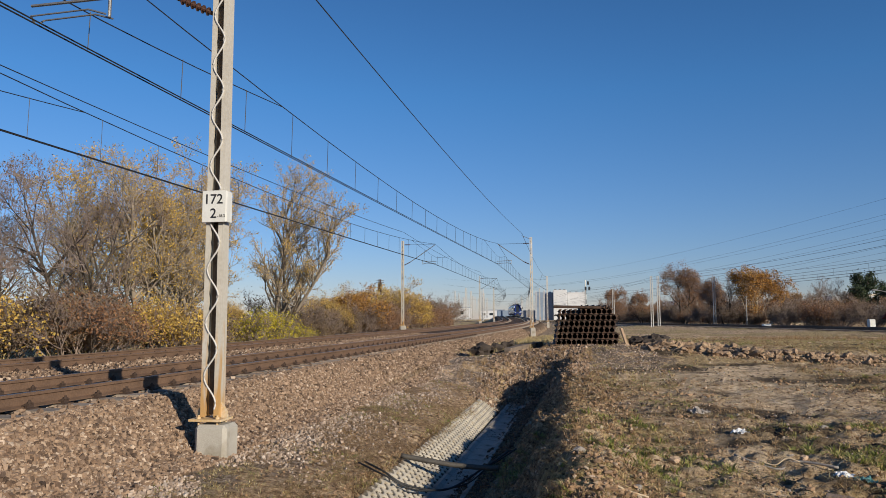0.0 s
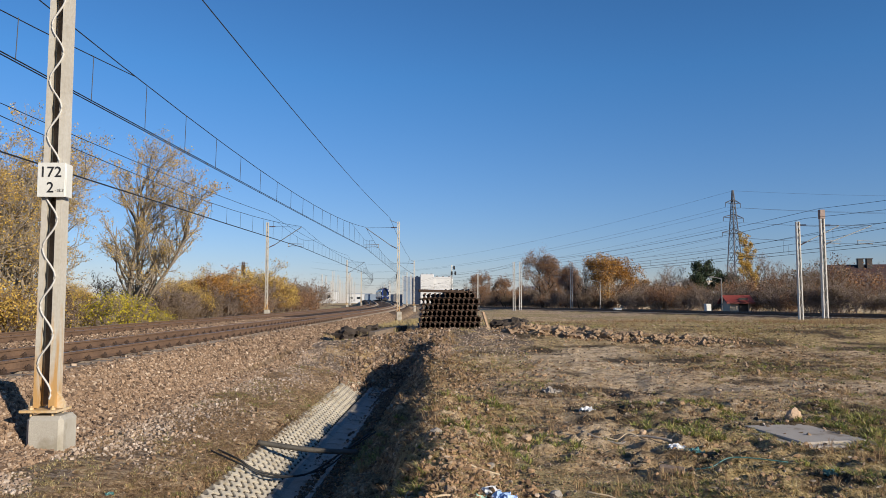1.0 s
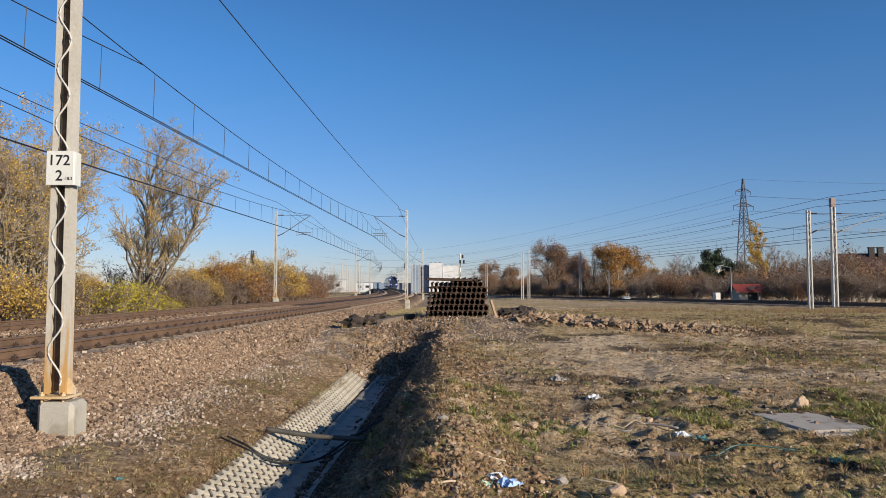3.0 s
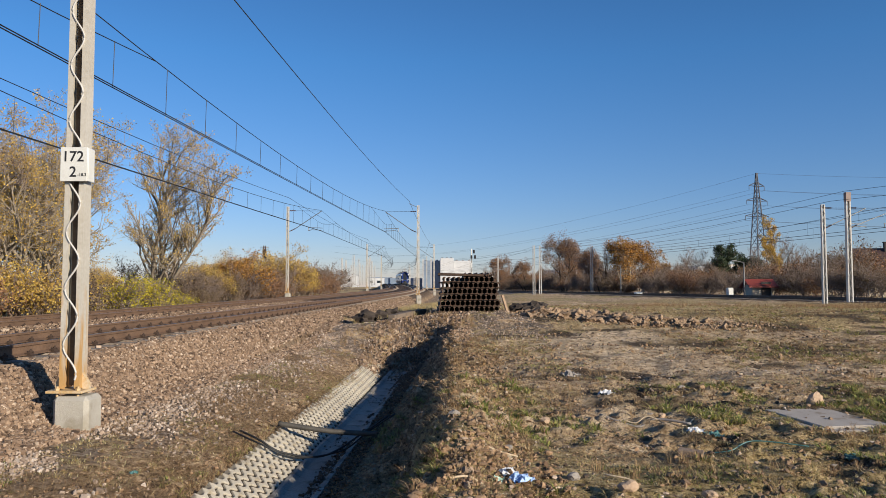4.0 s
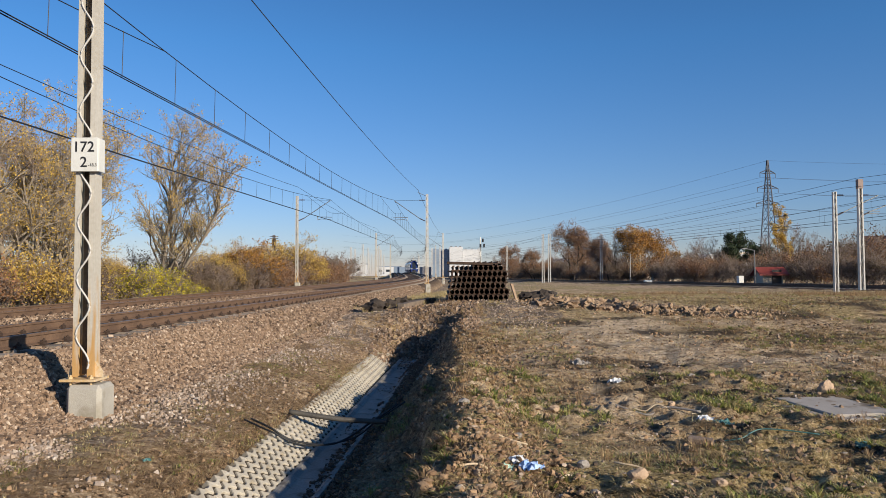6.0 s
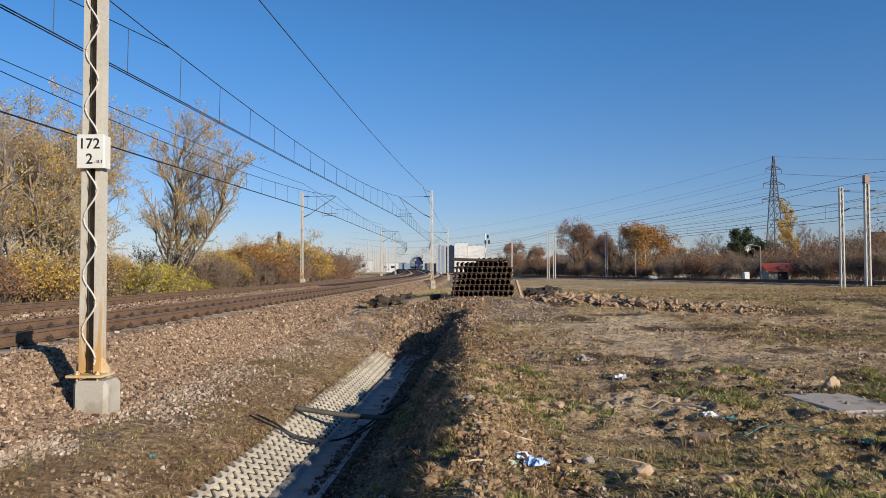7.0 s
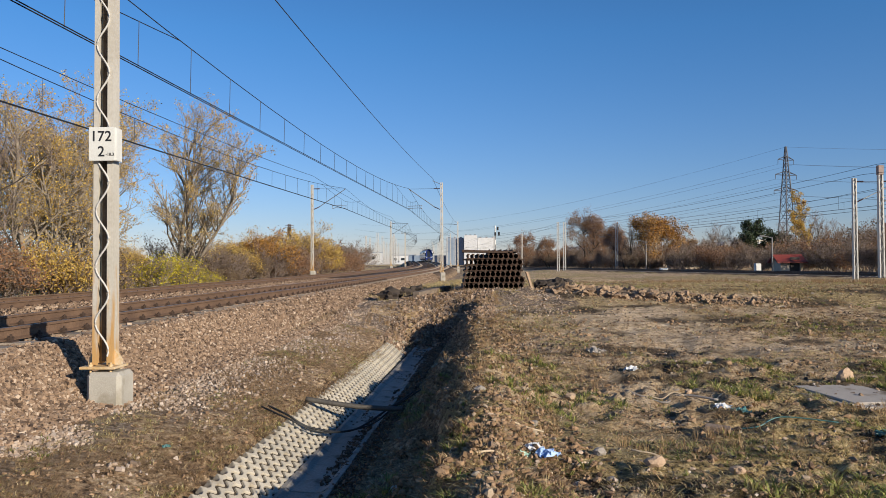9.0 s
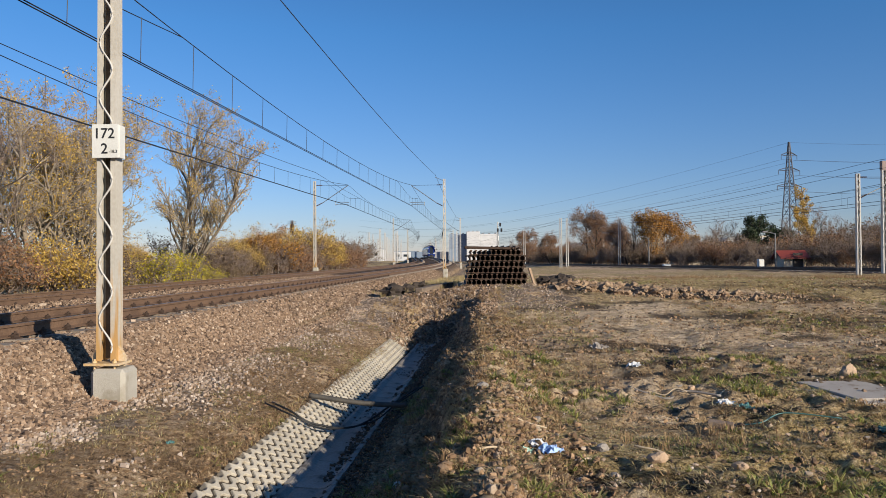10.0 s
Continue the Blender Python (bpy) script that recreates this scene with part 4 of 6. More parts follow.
def cable(name, label, pts, r, mat, cat="cable"):
    """A smooth run through the given points."""
    P = [Vector(p) for p in pts]
    out = []
    for i in range(len(P) - 1):
        p0, p1, p2, p3 = P[max(i - 1, 0)], P[i], P[i + 1], P[min(i + 2, len(P) - 1)]
        for k in range(6):
            t = k / 6
            out.append(0.5 * ((2 * p1) + (p2 - p0) * t + (2 * p0 - 5 * p1 + 4 * p2 - p3) * t * t + (3 * p1 - p0 - 3 * p2 + p3) * t ** 3))
    out.append(P[-1])
    v, f = tube(out, r, 8)
    return tagged(mesh_ob(name, v, f, mat, smooth=True), label, cat)


M_PIPE = material("dusty_black_pipe", (0.05, 0.045, 0.04), (0.09, 0.08, 0.065), rough=0.7, scale=6, fine=40)
M_CABLE = material("black_rubber", (0.018, 0.018, 0.018), rough=0.55, bump=0.1)
cable("pipe", "dusty black plastic pipe lying across the ditch", ((-2.22, 10.31, -0.17), (-1.8, 10.33, -0.24), (-1.4, 10.38, -0.30), (-1.0, 10.42, -0.33), (-0.85, 10.43, -0.33)), 0.037, M_PIPE, "pipe")
cable("cable", "black cable hanging across the ditch", ((-2.55, 9.55, -0.12), (-2.25, 9.3, -0.18), (-1.95, 9.35, -0.36), (-1.5, 9.8, -0.50), (-1.1, 10.4, -0.36), (-0.7, 10.5, -0.1)), 0.014, M_CABLE)
cable("cable", "black cable hanging across the ditch", ((-2.6, 9.4, -0.10), (-2.2, 9.15, -0.2), (-1.8, 9.35, -0.42), (-1.3, 10.1, -0.5), (-1.0, 10.6, -0.35), (-0.6, 10.7, -0.1)), 0.012, M_CABLE)
cable("rope", "green-grey rope lying on the field", ((2.1, 9.4, gz(2.1, 9.4) + 0.01), (2.5, 9.1, gz(2.5, 9.1) + 0.02), (2.75, 9.15, gz(2.75, 9.15) + 0.02), (3.1, 8.9, gz(3.1, 8.9) + 0.03)), 0.015, M_GREY, "rope")
cable("rope", "teal rope lying on the field", ((2.8, 7.9, gz(2.8, 7.9) + 0.01), (3.1, 7.75, gz(3.1, 7.75) + 0.03), (3.4, 7.85, gz(3.4, 7.85) + 0.02), (3.9, 7.65, gz(3.9, 7.65) + 0.02)), 0.007, M_PTEAL, "rope")

M_STICK = material("bleached_sticks", (0.62, 0.50, 0.34), (0.42, 0.31, 0.20), rough=0.85, scale=8, fine=60, bump=0.2)
rnd = random.Random(14)
for sx0, sy0, length, ang in ((0.02, 5.55, 0.75, 24), (0.35, 5.65, 0.38, 40), (0.95, 6.0, 0.30, 60), (-0.15, 6.1, 0.30, 80), (2.35, 9.2, 0.42, -12), (3.0, 9.0, 0.36, 18), (1.5, 6.6, 0.28, -30), (0.5, 7.1, 0.3, 15)):
    run = [(sx0 + length * q * math.cos(radians(ang)) + rnd.uniform(-0.02, 0.02), sy0 + length * q * math.sin(radians(ang)) + rnd.uniform(-0.02, 0.02)) for q in (0, 0.33, 0.66, 1)]
    cable("stick", "pale dry stick lying on the soil", [(x, y, gz(x, y) + 0.03) for x, y in run], 0.009, M_STICK, "stick")

# puddle in a muddy hollow
M_WATER = material("still_water", (0.05, 0.05, 0.045), rough=0.06, bump=0.0)
px0, py0 = PUDDLE
vs = [(px0 + 0.8 * math.cos(a) * (1 + 0.2 * math.sin(3 * a)), py0 + 0.6 * math.sin(a) * (1 + 0.25 * math.cos(2 * a)), float(field_z(py0)) - 0.055) for a in np.linspace(0, 2 * math.pi, 24, endpoint=False)]
vb = [(x, y, z - 0.2) for x, y, z in vs]
n = len(vs)
tagged(mesh_ob("puddle", vs + vb, [tuple(range(n))] + [(i, (i + 1) % n, n + (i + 1) % n, n + i) for i in range(n)], M_WATER), "shallow puddle in dark mud", "puddle", kind="structure")


# ---- trees and bushes ----
M_BARK = material("grey_bark", (0.34, 0.285, 0.215), (0.15, 0.12, 0.09), rough=0.95, scale=4, fine=40, bump=0.5)
M_BARKDARK = material("dark_bark", (0.085, 0.065, 0.05), (0.05, 0.04, 0.03), rough=0.95, scale=4, fine=40, bump=0.5)
M_TWIG = material("pale_twigs", (0.42, 0.35, 0.265), (0.24, 0.195, 0.145), rough=0.95, scale=2, fine=20, bump=0)
M_TWIGDARK = material("dark_twigs", (0.31, 0.24, 0.20), (0.19, 0.145, 0.12), rough=0.95, scale=2, fine=20, bump=0)
LEAF = {
    "gold": island_colours("golden_leaves", [(0.34, 0.21, 0.055), (0.58, 0.37, 0.08), (0.72, 0.49, 0.10), (0.48, 0.36, 0.11), (0.40, 0.24, 0.075)], 0.7, translucent=0.3),
    "yellow": island_colours("yellow_green_leaves", [(0.30, 0.27, 0.02), (0.55, 0.43, 0.03), (0.62, 0.50, 0.04), (0.20, 0.22, 0.03)], 0.7, translucent=0.3),
    "orange": island_colours("orange_leaves", [(0.28, 0.12, 0.025), (0.42, 0.20, 0.035), (0.50, 0.27, 0.05), (0.24, 0.12, 0.04)], 0.7, translucent=0.3),
    "russet": island_colours("russet_leaves", [(0.17, 0.08, 0.04), (0.29, 0.145, 0.07), (0.36, 0.20, 0.10), (0.21, 0.125, 0.07)], 0.8, translucent=0.25),
    "brown": island_colours("brown_dead_leaves", [(0.09, 0.055, 0.035), (0.16, 0.10, 0.06), (0.21, 0.15, 0.085), (0.13, 0.10, 0.05)], 0.85, translucent=0.2),
    "green": island_colours("dark_needles", [(0.02, 0.035, 0.012), (0.035, 0.055, 0.02), (0.05, 0.07, 0.03)], 0.8, translucent=0.1),
}


def fast_mesh(name, V, F, mat, parent, smooth=False):
    V, F = np.asarray(V, np.float32), np.asarray(F, np.int32)
    me = bpy.data.meshes.new(name)
    me.vertices.add(len(V))
    me.vertices.foreach_set("co", V.ravel())
    me.loops.add(F.size)
    me.loops.foreach_set("vertex_index", F.ravel())
    me.polygons.add(len(F))
    me.polygons.foreach_set("loop_start", np.arange(0, F.size, F.shape[1], dtype=np.int32))
    if smooth:
        me.polygons.foreach_set("use_smooth", [True] * len(F))
    me.update(calc_edges=True)
    me.materials.append(mat)
    ob = new(name, me)
    ob.parent = parent
    return ob


def segments_mesh(segs, sides):
    """Tapered prisms for segments given as rows of start, end and two radii."""
    s = np.array(segs, float)
    a, b, r0, r1 = s[:, 0:3], s[:, 3:6], s[:, 6], s[:, 7]
    d = b - a
    d /= np.linalg.norm(d, axis=1, keepdims=True) + 1e-9
    ref = np.where(np.abs(d[:, 2:3]) < 0.9, np.array([[0, 0, 1.0]]), np.array([[1.0, 0, 0]]))
    p = np.cross(d, ref)
    p /= np.linalg.norm(p, axis=1, keepdims=True) + 1e-9
    q = np.cross(d, p)
    V = []
    for base, r in ((a, r0), (b, r1)):
        for k in range(sides):
            an = 2 * math.pi * k / sides
            V.append(base + (p * math.cos(an) + q * math.sin(an)) * r[:, None])
    V = np.stack(V, 1)
    F = np.array([(k, (k + 1) % sides, sides + (k + 1) % sides, sides + k) for k in range(sides)])
    F = F[None] + (np.arange(len(s)) * 2 * sides)[:, None, None]
    return V.reshape(-1, 3), F.reshape(-1, 4)


def grow(rs, start, direc, length, radius, level, levels, thick, thin, tips, up, kids, spread, ratio, low=0.35):
    """A branch that wanders, tapers and sends out smaller ones."""
    n = max(3, int(5 - level * 0.6))
    p, d = np.array(start, float), np.array(direc, float)
    step = length / n
    pts = [p.copy()]
    r = radius
    for i in range(n):
        d = d + rs.normal(0, 0.13 + 0.03 * level, 3) + np.array([0, 0, up * 0.12])
        d /= np.linalg.norm(d)
        q = p + d * step
        r2 = radius * (1 - 0.72 * (i + 1) / n)
        (thick if radius > 0.03 else thin).append((*p, *q, r, r2))
        if level >= levels - 1:
            tips.append((*q, *d))
        p, r = q, r2
        pts.append(p.copy())
    if level < levels:
        for k in range(kids[min(level, len(kids) - 1)]):
            t = rs.uniform(0.25 if level else low, 1.0)
            j = min(int(t * n), n - 1)
            w = t * n - j
            s = pts[j] * (1 - w) + pts[j + 1] * w
            side = rs.normal(0, 1, 3)
            side -= d * side.dot(d)
            side /= np.linalg.norm(side) + 1e-9
            nd = d * math.cos(spread) + side * math.sin(spread)
            nd[2] += 0.15 * up
            nd /= np.linalg.norm(nd)
            grow(rs, s, nd, length * ratio * rs.uniform(0.7, 1.15) * (1.15 - 0.35 * t), radius * (1 - 0.72 * t) * 0.62 + 0.006, level + 1, levels, thick, thin, tips, up, kids, spread, ratio)


def leaves_mesh(rs, tips, count, size, jitter):
    """Small bent leaves round the twig ends."""
    tips = np.array(tips)
    i = rs.randint(0, len(tips), count)
    c = tips[i, :3] + rs.normal(0, jitter, (count, 3))
    a, b = rs.normal(0, 1, (count, 3)), rs.normal(0, 1, (count, 3))
    a /= np.linalg.norm(a, axis=1, keepdims=True)
    b -= a * (a * b).sum(1, keepdims=True)
    b /= np.linalg.norm(b, axis=1, keepdims=True)
    s = size * rs.uniform(0.6, 1.3, (count, 1))
    V = np.stack([c - a * s, c + b * s * 0.6, c + a * s, c - b * s * 0.6], 1).reshape(-1, 3)
    F = np.arange(count * 4).reshape(-1, 4)
    return V, F


def tree(name, label, seed, height, trunks=1, lean=0.15, levels=4, kids=(7, 6, 5, 4), spread=0.65, ratio=0.55, up=1.0, radius=0.16,
         leaf="gold", leaves=5000, leaf_size=0.06, jitter=0.12, dark=False, first=0.62, category="tree", low=0.35):
    rs = np.random.RandomState(seed)
    root = new(name)
    thin, tips, stems = [], [], []
    for k in range(trunks):
        thick = []
        a = 6.28 * k / trunks + rs.uniform(-0.5, 0.5)
        l = lean * rs.uniform(0.6, 1.3) * (1 if trunks > 1 else 0.4)
        d = np.array([math.cos(a) * l, math.sin(a) * l, 1.0])
        d /= np.linalg.norm(d)
        off = 0.25 * (trunks > 1)
        grow(rs, (off * math.cos(a), off * math.sin(a), -0.15), d, height * first * rs.uniform(0.85, 1.1), radius * rs.uniform(0.75, 1.1), 0, levels, thick, thin, tips, up, kids, spread, ratio, low)
        stems.append(thick)
    if category == "bush":
        thin = thin + [s for st in stems for s in st]
    else:
        for st in stems:
            V, F = segments_mesh(st, 6)
            fast_mesh("trunk", V, F, M_BARKDARK if dark else M_BARK, root, True)
    V, F = segments_mesh(thin, 3)
    tagged(fast_mesh("branchwork", V, F, M_TWIGDARK if dark else M_TWIG, root), kind="stuff")
    if leaves:
        V, F = leaves_mesh(rs, tips, leaves, leaf_size, jitter)
        tagged(fast_mesh("crown", V, F, LEAF[leaf], root), kind="stuff")
    return tagged(root, label, category)


def put(ob, x, y, z=None, rz=0, s=1.0, sz=None):
    ob.matrix_basis = pose(x, y, float(ground_z(x, y)) - 0.05 if z is None else z, 0, 0, rz) @ Matrix.Diagonal((s, s, sz or s, 1))
    return ob


def again(ob, x, y, rz, s, sz=None):
    """A copy of a tree elsewhere, turned and scaled."""
    c = copy_thing(ob, Matrix.Identity(4))
    return put(c, x, y, None, rz, s, sz)


WOOD = "wood beside the railway"
# beyond the second track
put(tree("tree", "tall half-bare tree with golden leaves beyond the tracks", 1, 10.4, 4, 0.36, 4, (16, 7, 5, 4), 0.8, 0.46, 0.75, 0.17, "gold", 15000, 0.055, 0.15, first=0.82, low=0.15), -21.6, 37.0)
put(tree("tree", "tall golden tree with several slim trunks", 2, 10.9, 4, 0.36, 4, (16, 7, 5, 4), 0.8, 0.46, 0.8, 0.15, "gold", 14000, 0.055, 0.15, first=0.82, low=0.15), -21.8, 41.5)
put(tree("tree", "tall sparse tree with thin golden crown", 5, 13.1, 3, 0.17, 4, (24, 7, 5, 4), 0.72, 0.38, 0.9, 0.15, "gold", 12000, 0.06, 0.15, first=0.86, low=0.12), -20.9, 53.8)
put(tree("tree", "nearly bare dark tree with spreading limbs", 9, 10.0, 3, 0.5, 4, (8, 6, 5, 4), 0.75, 0.55, 0.7, 0.17, "brown", 2500, 0.05, 0.15, True), -22.2, 31.2)
put(tree("tree", "nearly bare dark tree with spreading limbs", 11, 8.2, 3, 0.6, 4, (8, 6, 5, 4), 0.8, 0.58, 0.5, 0.14, "brown", 3000, 0.05, 0.15, True), -23.5, 27.5)
put(tree("tree", "slim golden tree behind the others", 13, 12.0, 3, 0.2, 4, (15, 7, 5, 4), 0.8, 0.45, 0.9, 0.13, "gold", 9000, 0.065, 0.14, first=0.82, low=0.15), -25.5, 47.0)
put(tree("tree", "slim golden tree behind the others", 15, 11.4, 3, 0.25, 4, (15, 7, 5, 4), 0.8, 0.45, 0.9, 0.13, "gold", 9000, 0.065, 0.14, first=0.82, low=0.15), -26.5, 38.5)


def bush(seed, label, height, leaf, leaves, size=0.05, trunks=7, dark=True, jitter=0.16):
    return tree("bush", label, seed, height, trunks, 0.75, 3, (6, 6, 5), 0.7, 0.6, 0.8, 0.03 + 0.004 * height, leaf, int(leaves * 1.4), size * 1.1, jitter * 1.5, dark, 0.72, "bush")


B_YEL = bush(31, "yellow-green leafy bush beside the railway", 2.4, "yellow", 1600, 0.055, 9)
put(B_YEL, -17.4, 40.5)
again(B_YEL, -17.0, 43.5, 80, 0.9)
again(B_YEL, -18.2, 46.5, 160, 1.0)
again(B_YEL, -16.6, 47.5, 200, 0.62)
B_BRN = bush(33, "brown half-bare thicket bush", 2.6, "brown", 4200, 0.05, 9)
put(B_BRN, -18.0, 36.0)
B_GLD = bush(35, "golden-leaved bush at the edge of the wood", 3.0, "gold", 4200, 0.055, 8)
put(B_GLD, -18.6, 33.5)
B_RUS = bush(37, "russet-leaved bush in the hedge", 3.2, "russet", 4200, 0.06, 8)
put(B_RUS, -19.6, 29.0)
B_BARE = bush(39, "bare dark brown bush", 3.4, "brown", 1500, 0.05, 9)
put(B_BARE, -20.2, 56.5)
rnd = random.Random(21)
for i in range(52):
    y = 18 + i * 0.85 + rnd.uniform(-0.5, 0.5)
    b = (B_BRN, B_GLD, B_BARE, B_BRN, B_RUS)[rnd.randrange(5)]
    again(b, float(track_x(y)) - 14.2 - rnd.uniform(0, 8.5), y, rnd.uniform(0, 360), rnd.uniform(0.6, 1.1) * float(np.interp(y, [28, 38, 46, 56], [1.1, 0.75, 0.6, 0.75])))
# row further along the bend
B_ORG = bush(41, "bright orange autumn bush", 4.8, "orange", 4500, 0.09, 9)
put(B_ORG, -19.8, 72.5)
again(B_ORG, -21.5, 76.0, 90, 0.85)
B_TALL = bush(43, "tall thicket with brown-gold leaves", 6.0, "gold", 5000, 0.09, 10)
put(B_TALL, -18.6, 88.0)
for i in range(36):
    y = 58 + i * 1.75 + rnd.uniform(-1, 1)
    u = -14 - rnd.uniform(0, 8)
    b = (B_TALL, B_BARE, B_RUS, B_BARE, B_RUS, B_BRN)[rnd.randrange(6)]
    h = np.interp(y, [60, 70, 90, 130, 180], [0.75, 0.7, 0.95, 1.1, 0.9])
    again(b, float(track_x(y)) + u, y, rnd.uniform(0, 360), float(h) * rnd.uniform(0.75, 1.1) * (1.0 if b is B_TALL else 1.5))

# beyond the side tracks
T_RUS = tree("tree", "broad oak with russet leaves", 51, 12.5, 3, 0.45, 4, (9, 7, 6, 4), 0.8, 0.56, 0.6, 0.22, "russet", 12000, 0.10, 0.28, True)
put(T_RUS, 24.8, 141.0)
again(T_RUS, 30.0, 143.0, 120, 0.78)
again(T_RUS, 19.5, 160.0, 60, 0.62)
again(T_RUS, 15.6, 176.0, 200, 0.5)
T_ORG = tree("tree", "orange autumn tree behind the tracks", 53, 10.6, 5, 0.4, 4, (9, 7, 6, 4), 0.6, 0.5, 1.0, 0.15, "orange", 17000, 0.11, 0.3)
put(T_ORG, 30.8, 117.0)
again(T_ORG, 46.0, 150.0, 140, 0.7)
T_BARE = tree("tree", "bare grey tree behind the hedge", 55, 11.0, 2, 0.35, 4, (8, 7, 6, 4), 0.65, 0.55, 0.8, 0.18, "brown", 600, 0.08, 0.2, True)
put(T_BARE, 27.8, 122.0, None, 0, 0.85)
again(T_BARE, 51.5, 150.0, 50, 0.95)
again(T_BARE, 69.0, 140.0, 200, 1.12)
again(T_BARE, 34.0, 128.0, 280, 0.8)
T_PINE = tree("tree", "dark green pine behind the hedge", 57, 8.6, 2, 0.3, 4, (8, 7, 6, 4), 0.8, 0.5, 0.5, 0.18, "green", 12000, 0.13, 0.25, True)
put(T_PINE, 52.6, 129.0, None, 0, 1.2)
again(T_PINE, 55.8, 130.5, 110, 0.85)
T_BIRCH = tree("tree", "tall birch with pale gold leaves", 61, 14.5, 2, 0.06, 4, (20, 7, 5, 3), 0.6, 0.26, 1.0, 0.16, "gold", 12000, 0.10, 0.2, first=0.85, low=0.15)
put(T_BIRCH, 66.5, 141.0)
for i in range(110):
    y = 36 + i * 1.4 + rnd.uniform(-0.8, 0.8)
    s = 9.0 + rnd.uniform(0, 6)
    b = (B_BARE, B_RUS, B_BRN, B_BARE, B_BARE)[rnd.randrange(5)]
    if 30 < float(side_x(y)) + s < 38.5 and 68 < y < 81:
        continue
    again(b, float(side_x(y)) + s, y, rnd.uniform(0, 360), rnd.uniform(0.7, 1.15) * float(np.interp(y, [58, 70], [0.75, 1.0])))
for i in range(44):
    y = 80 + i * 4 + rnd.uniform(-2, 2)
    b = (T_BARE, B_BARE, B_RUS)[rnd.randrange(3)]
    again(b, float(side_x(y)) + 18 + rnd.uniform(0, 14), y, rnd.uniform(0, 360), rnd.uniform(1.2, 1.8) * (0.5 if b is T_BARE else 1.0))
for i in range(60):
    y, x = rnd.uniform(230, 420), rnd.uniform(-210, 250)
    if -75 < x < 22:
        continue
    again((B_TALL, T_RUS, T_BARE, B_BARE)[i % 4], x, y, rnd.uniform(0, 360), rnd.uniform(0.7, 1.2) * (1.0 if i % 4 else 1.3))


# ---- side tracks: masts and wires ----
M_REDTOP = material("faded_red_paint", (0.30, 0.21, 0.18), rough=0.6)


def side_mast(x, y, top, width=0.34, arms=(), red=False):
    z = float(ground_z(x, y))
    m = mast(x, y, z, top - z, width=width, foot=False, block=False, label="pale lattice steel mast beside the side tracks")
    for side, reach in arms:
        cantilever(m, side, reach, 5.85 - z, 7.2 - z)
    if red:
        bm = bmesh.new()
        box(bm, -width * 0.52, width * 0.52, -width * 0.42, width * 0.42, top - z - 0.62, top - z + 0.02, 0.02)
        part("head", bm, M_REDTOP, m, "faded red head of the mast")
    return m


side_mast(26.85, 50.0, 7.45, 0.30, ((1, 3.0),))
side_mast(28.6, 50.0, 8.3, 0.36, ((1, 3.6),), True)
side_mast(15.3, 114.0, 8.2, 0.4)
side_mast(16.3, 114.0, 8.2, 0.4, ((1, 3.0),))
side_mast(25.5, 119.0, 8.2, 0.4, ((-1, 2.8),))
side_mast(13.6, 161.0, 8.2, 0.45, ((-1, 2.5),))
side_mast(8.0, 172.0, 8.2, 0.4)
SIDE_YS = [-15.0, 50.0, 114.0, 175.0, 240.0, 300.0]
cf, mf = (lambda y: 5.85), (lambda y: 7.25)
catenary(lambda y: float(side_x(y)), SIDE_YS, "contact and messenger wires over the side track", 0, cf, mf, 5.0, 120, 0)
catenary(lambda y: float(side_x(y)) + 4.2, SIDE_YS, "contact and messenger wires over the far side track", 0.15, cf, mf, 5.0, 120, 0)
for dx, z in ((-2.6, 8.4), (-3.6, 7.7), (7.0, 8.3)):
    v, f = tube(span_points(lambda y: float(side_x(y)) + dx, SIDE_YS, lambda y: z, 0.7), 0.013, 4)
    tagged(mesh_ob("feeder_wire", v, f, M_WIRE), "dark feeder wire above the side tracks", "wire", kind="structure")


# ---- pylon and its lines ----
M_PYLON = material("weathered_pylon_steel", (0.09, 0.10, 0.125), (0.07, 0.075, 0.09), rough=0.7, metal=0.2)


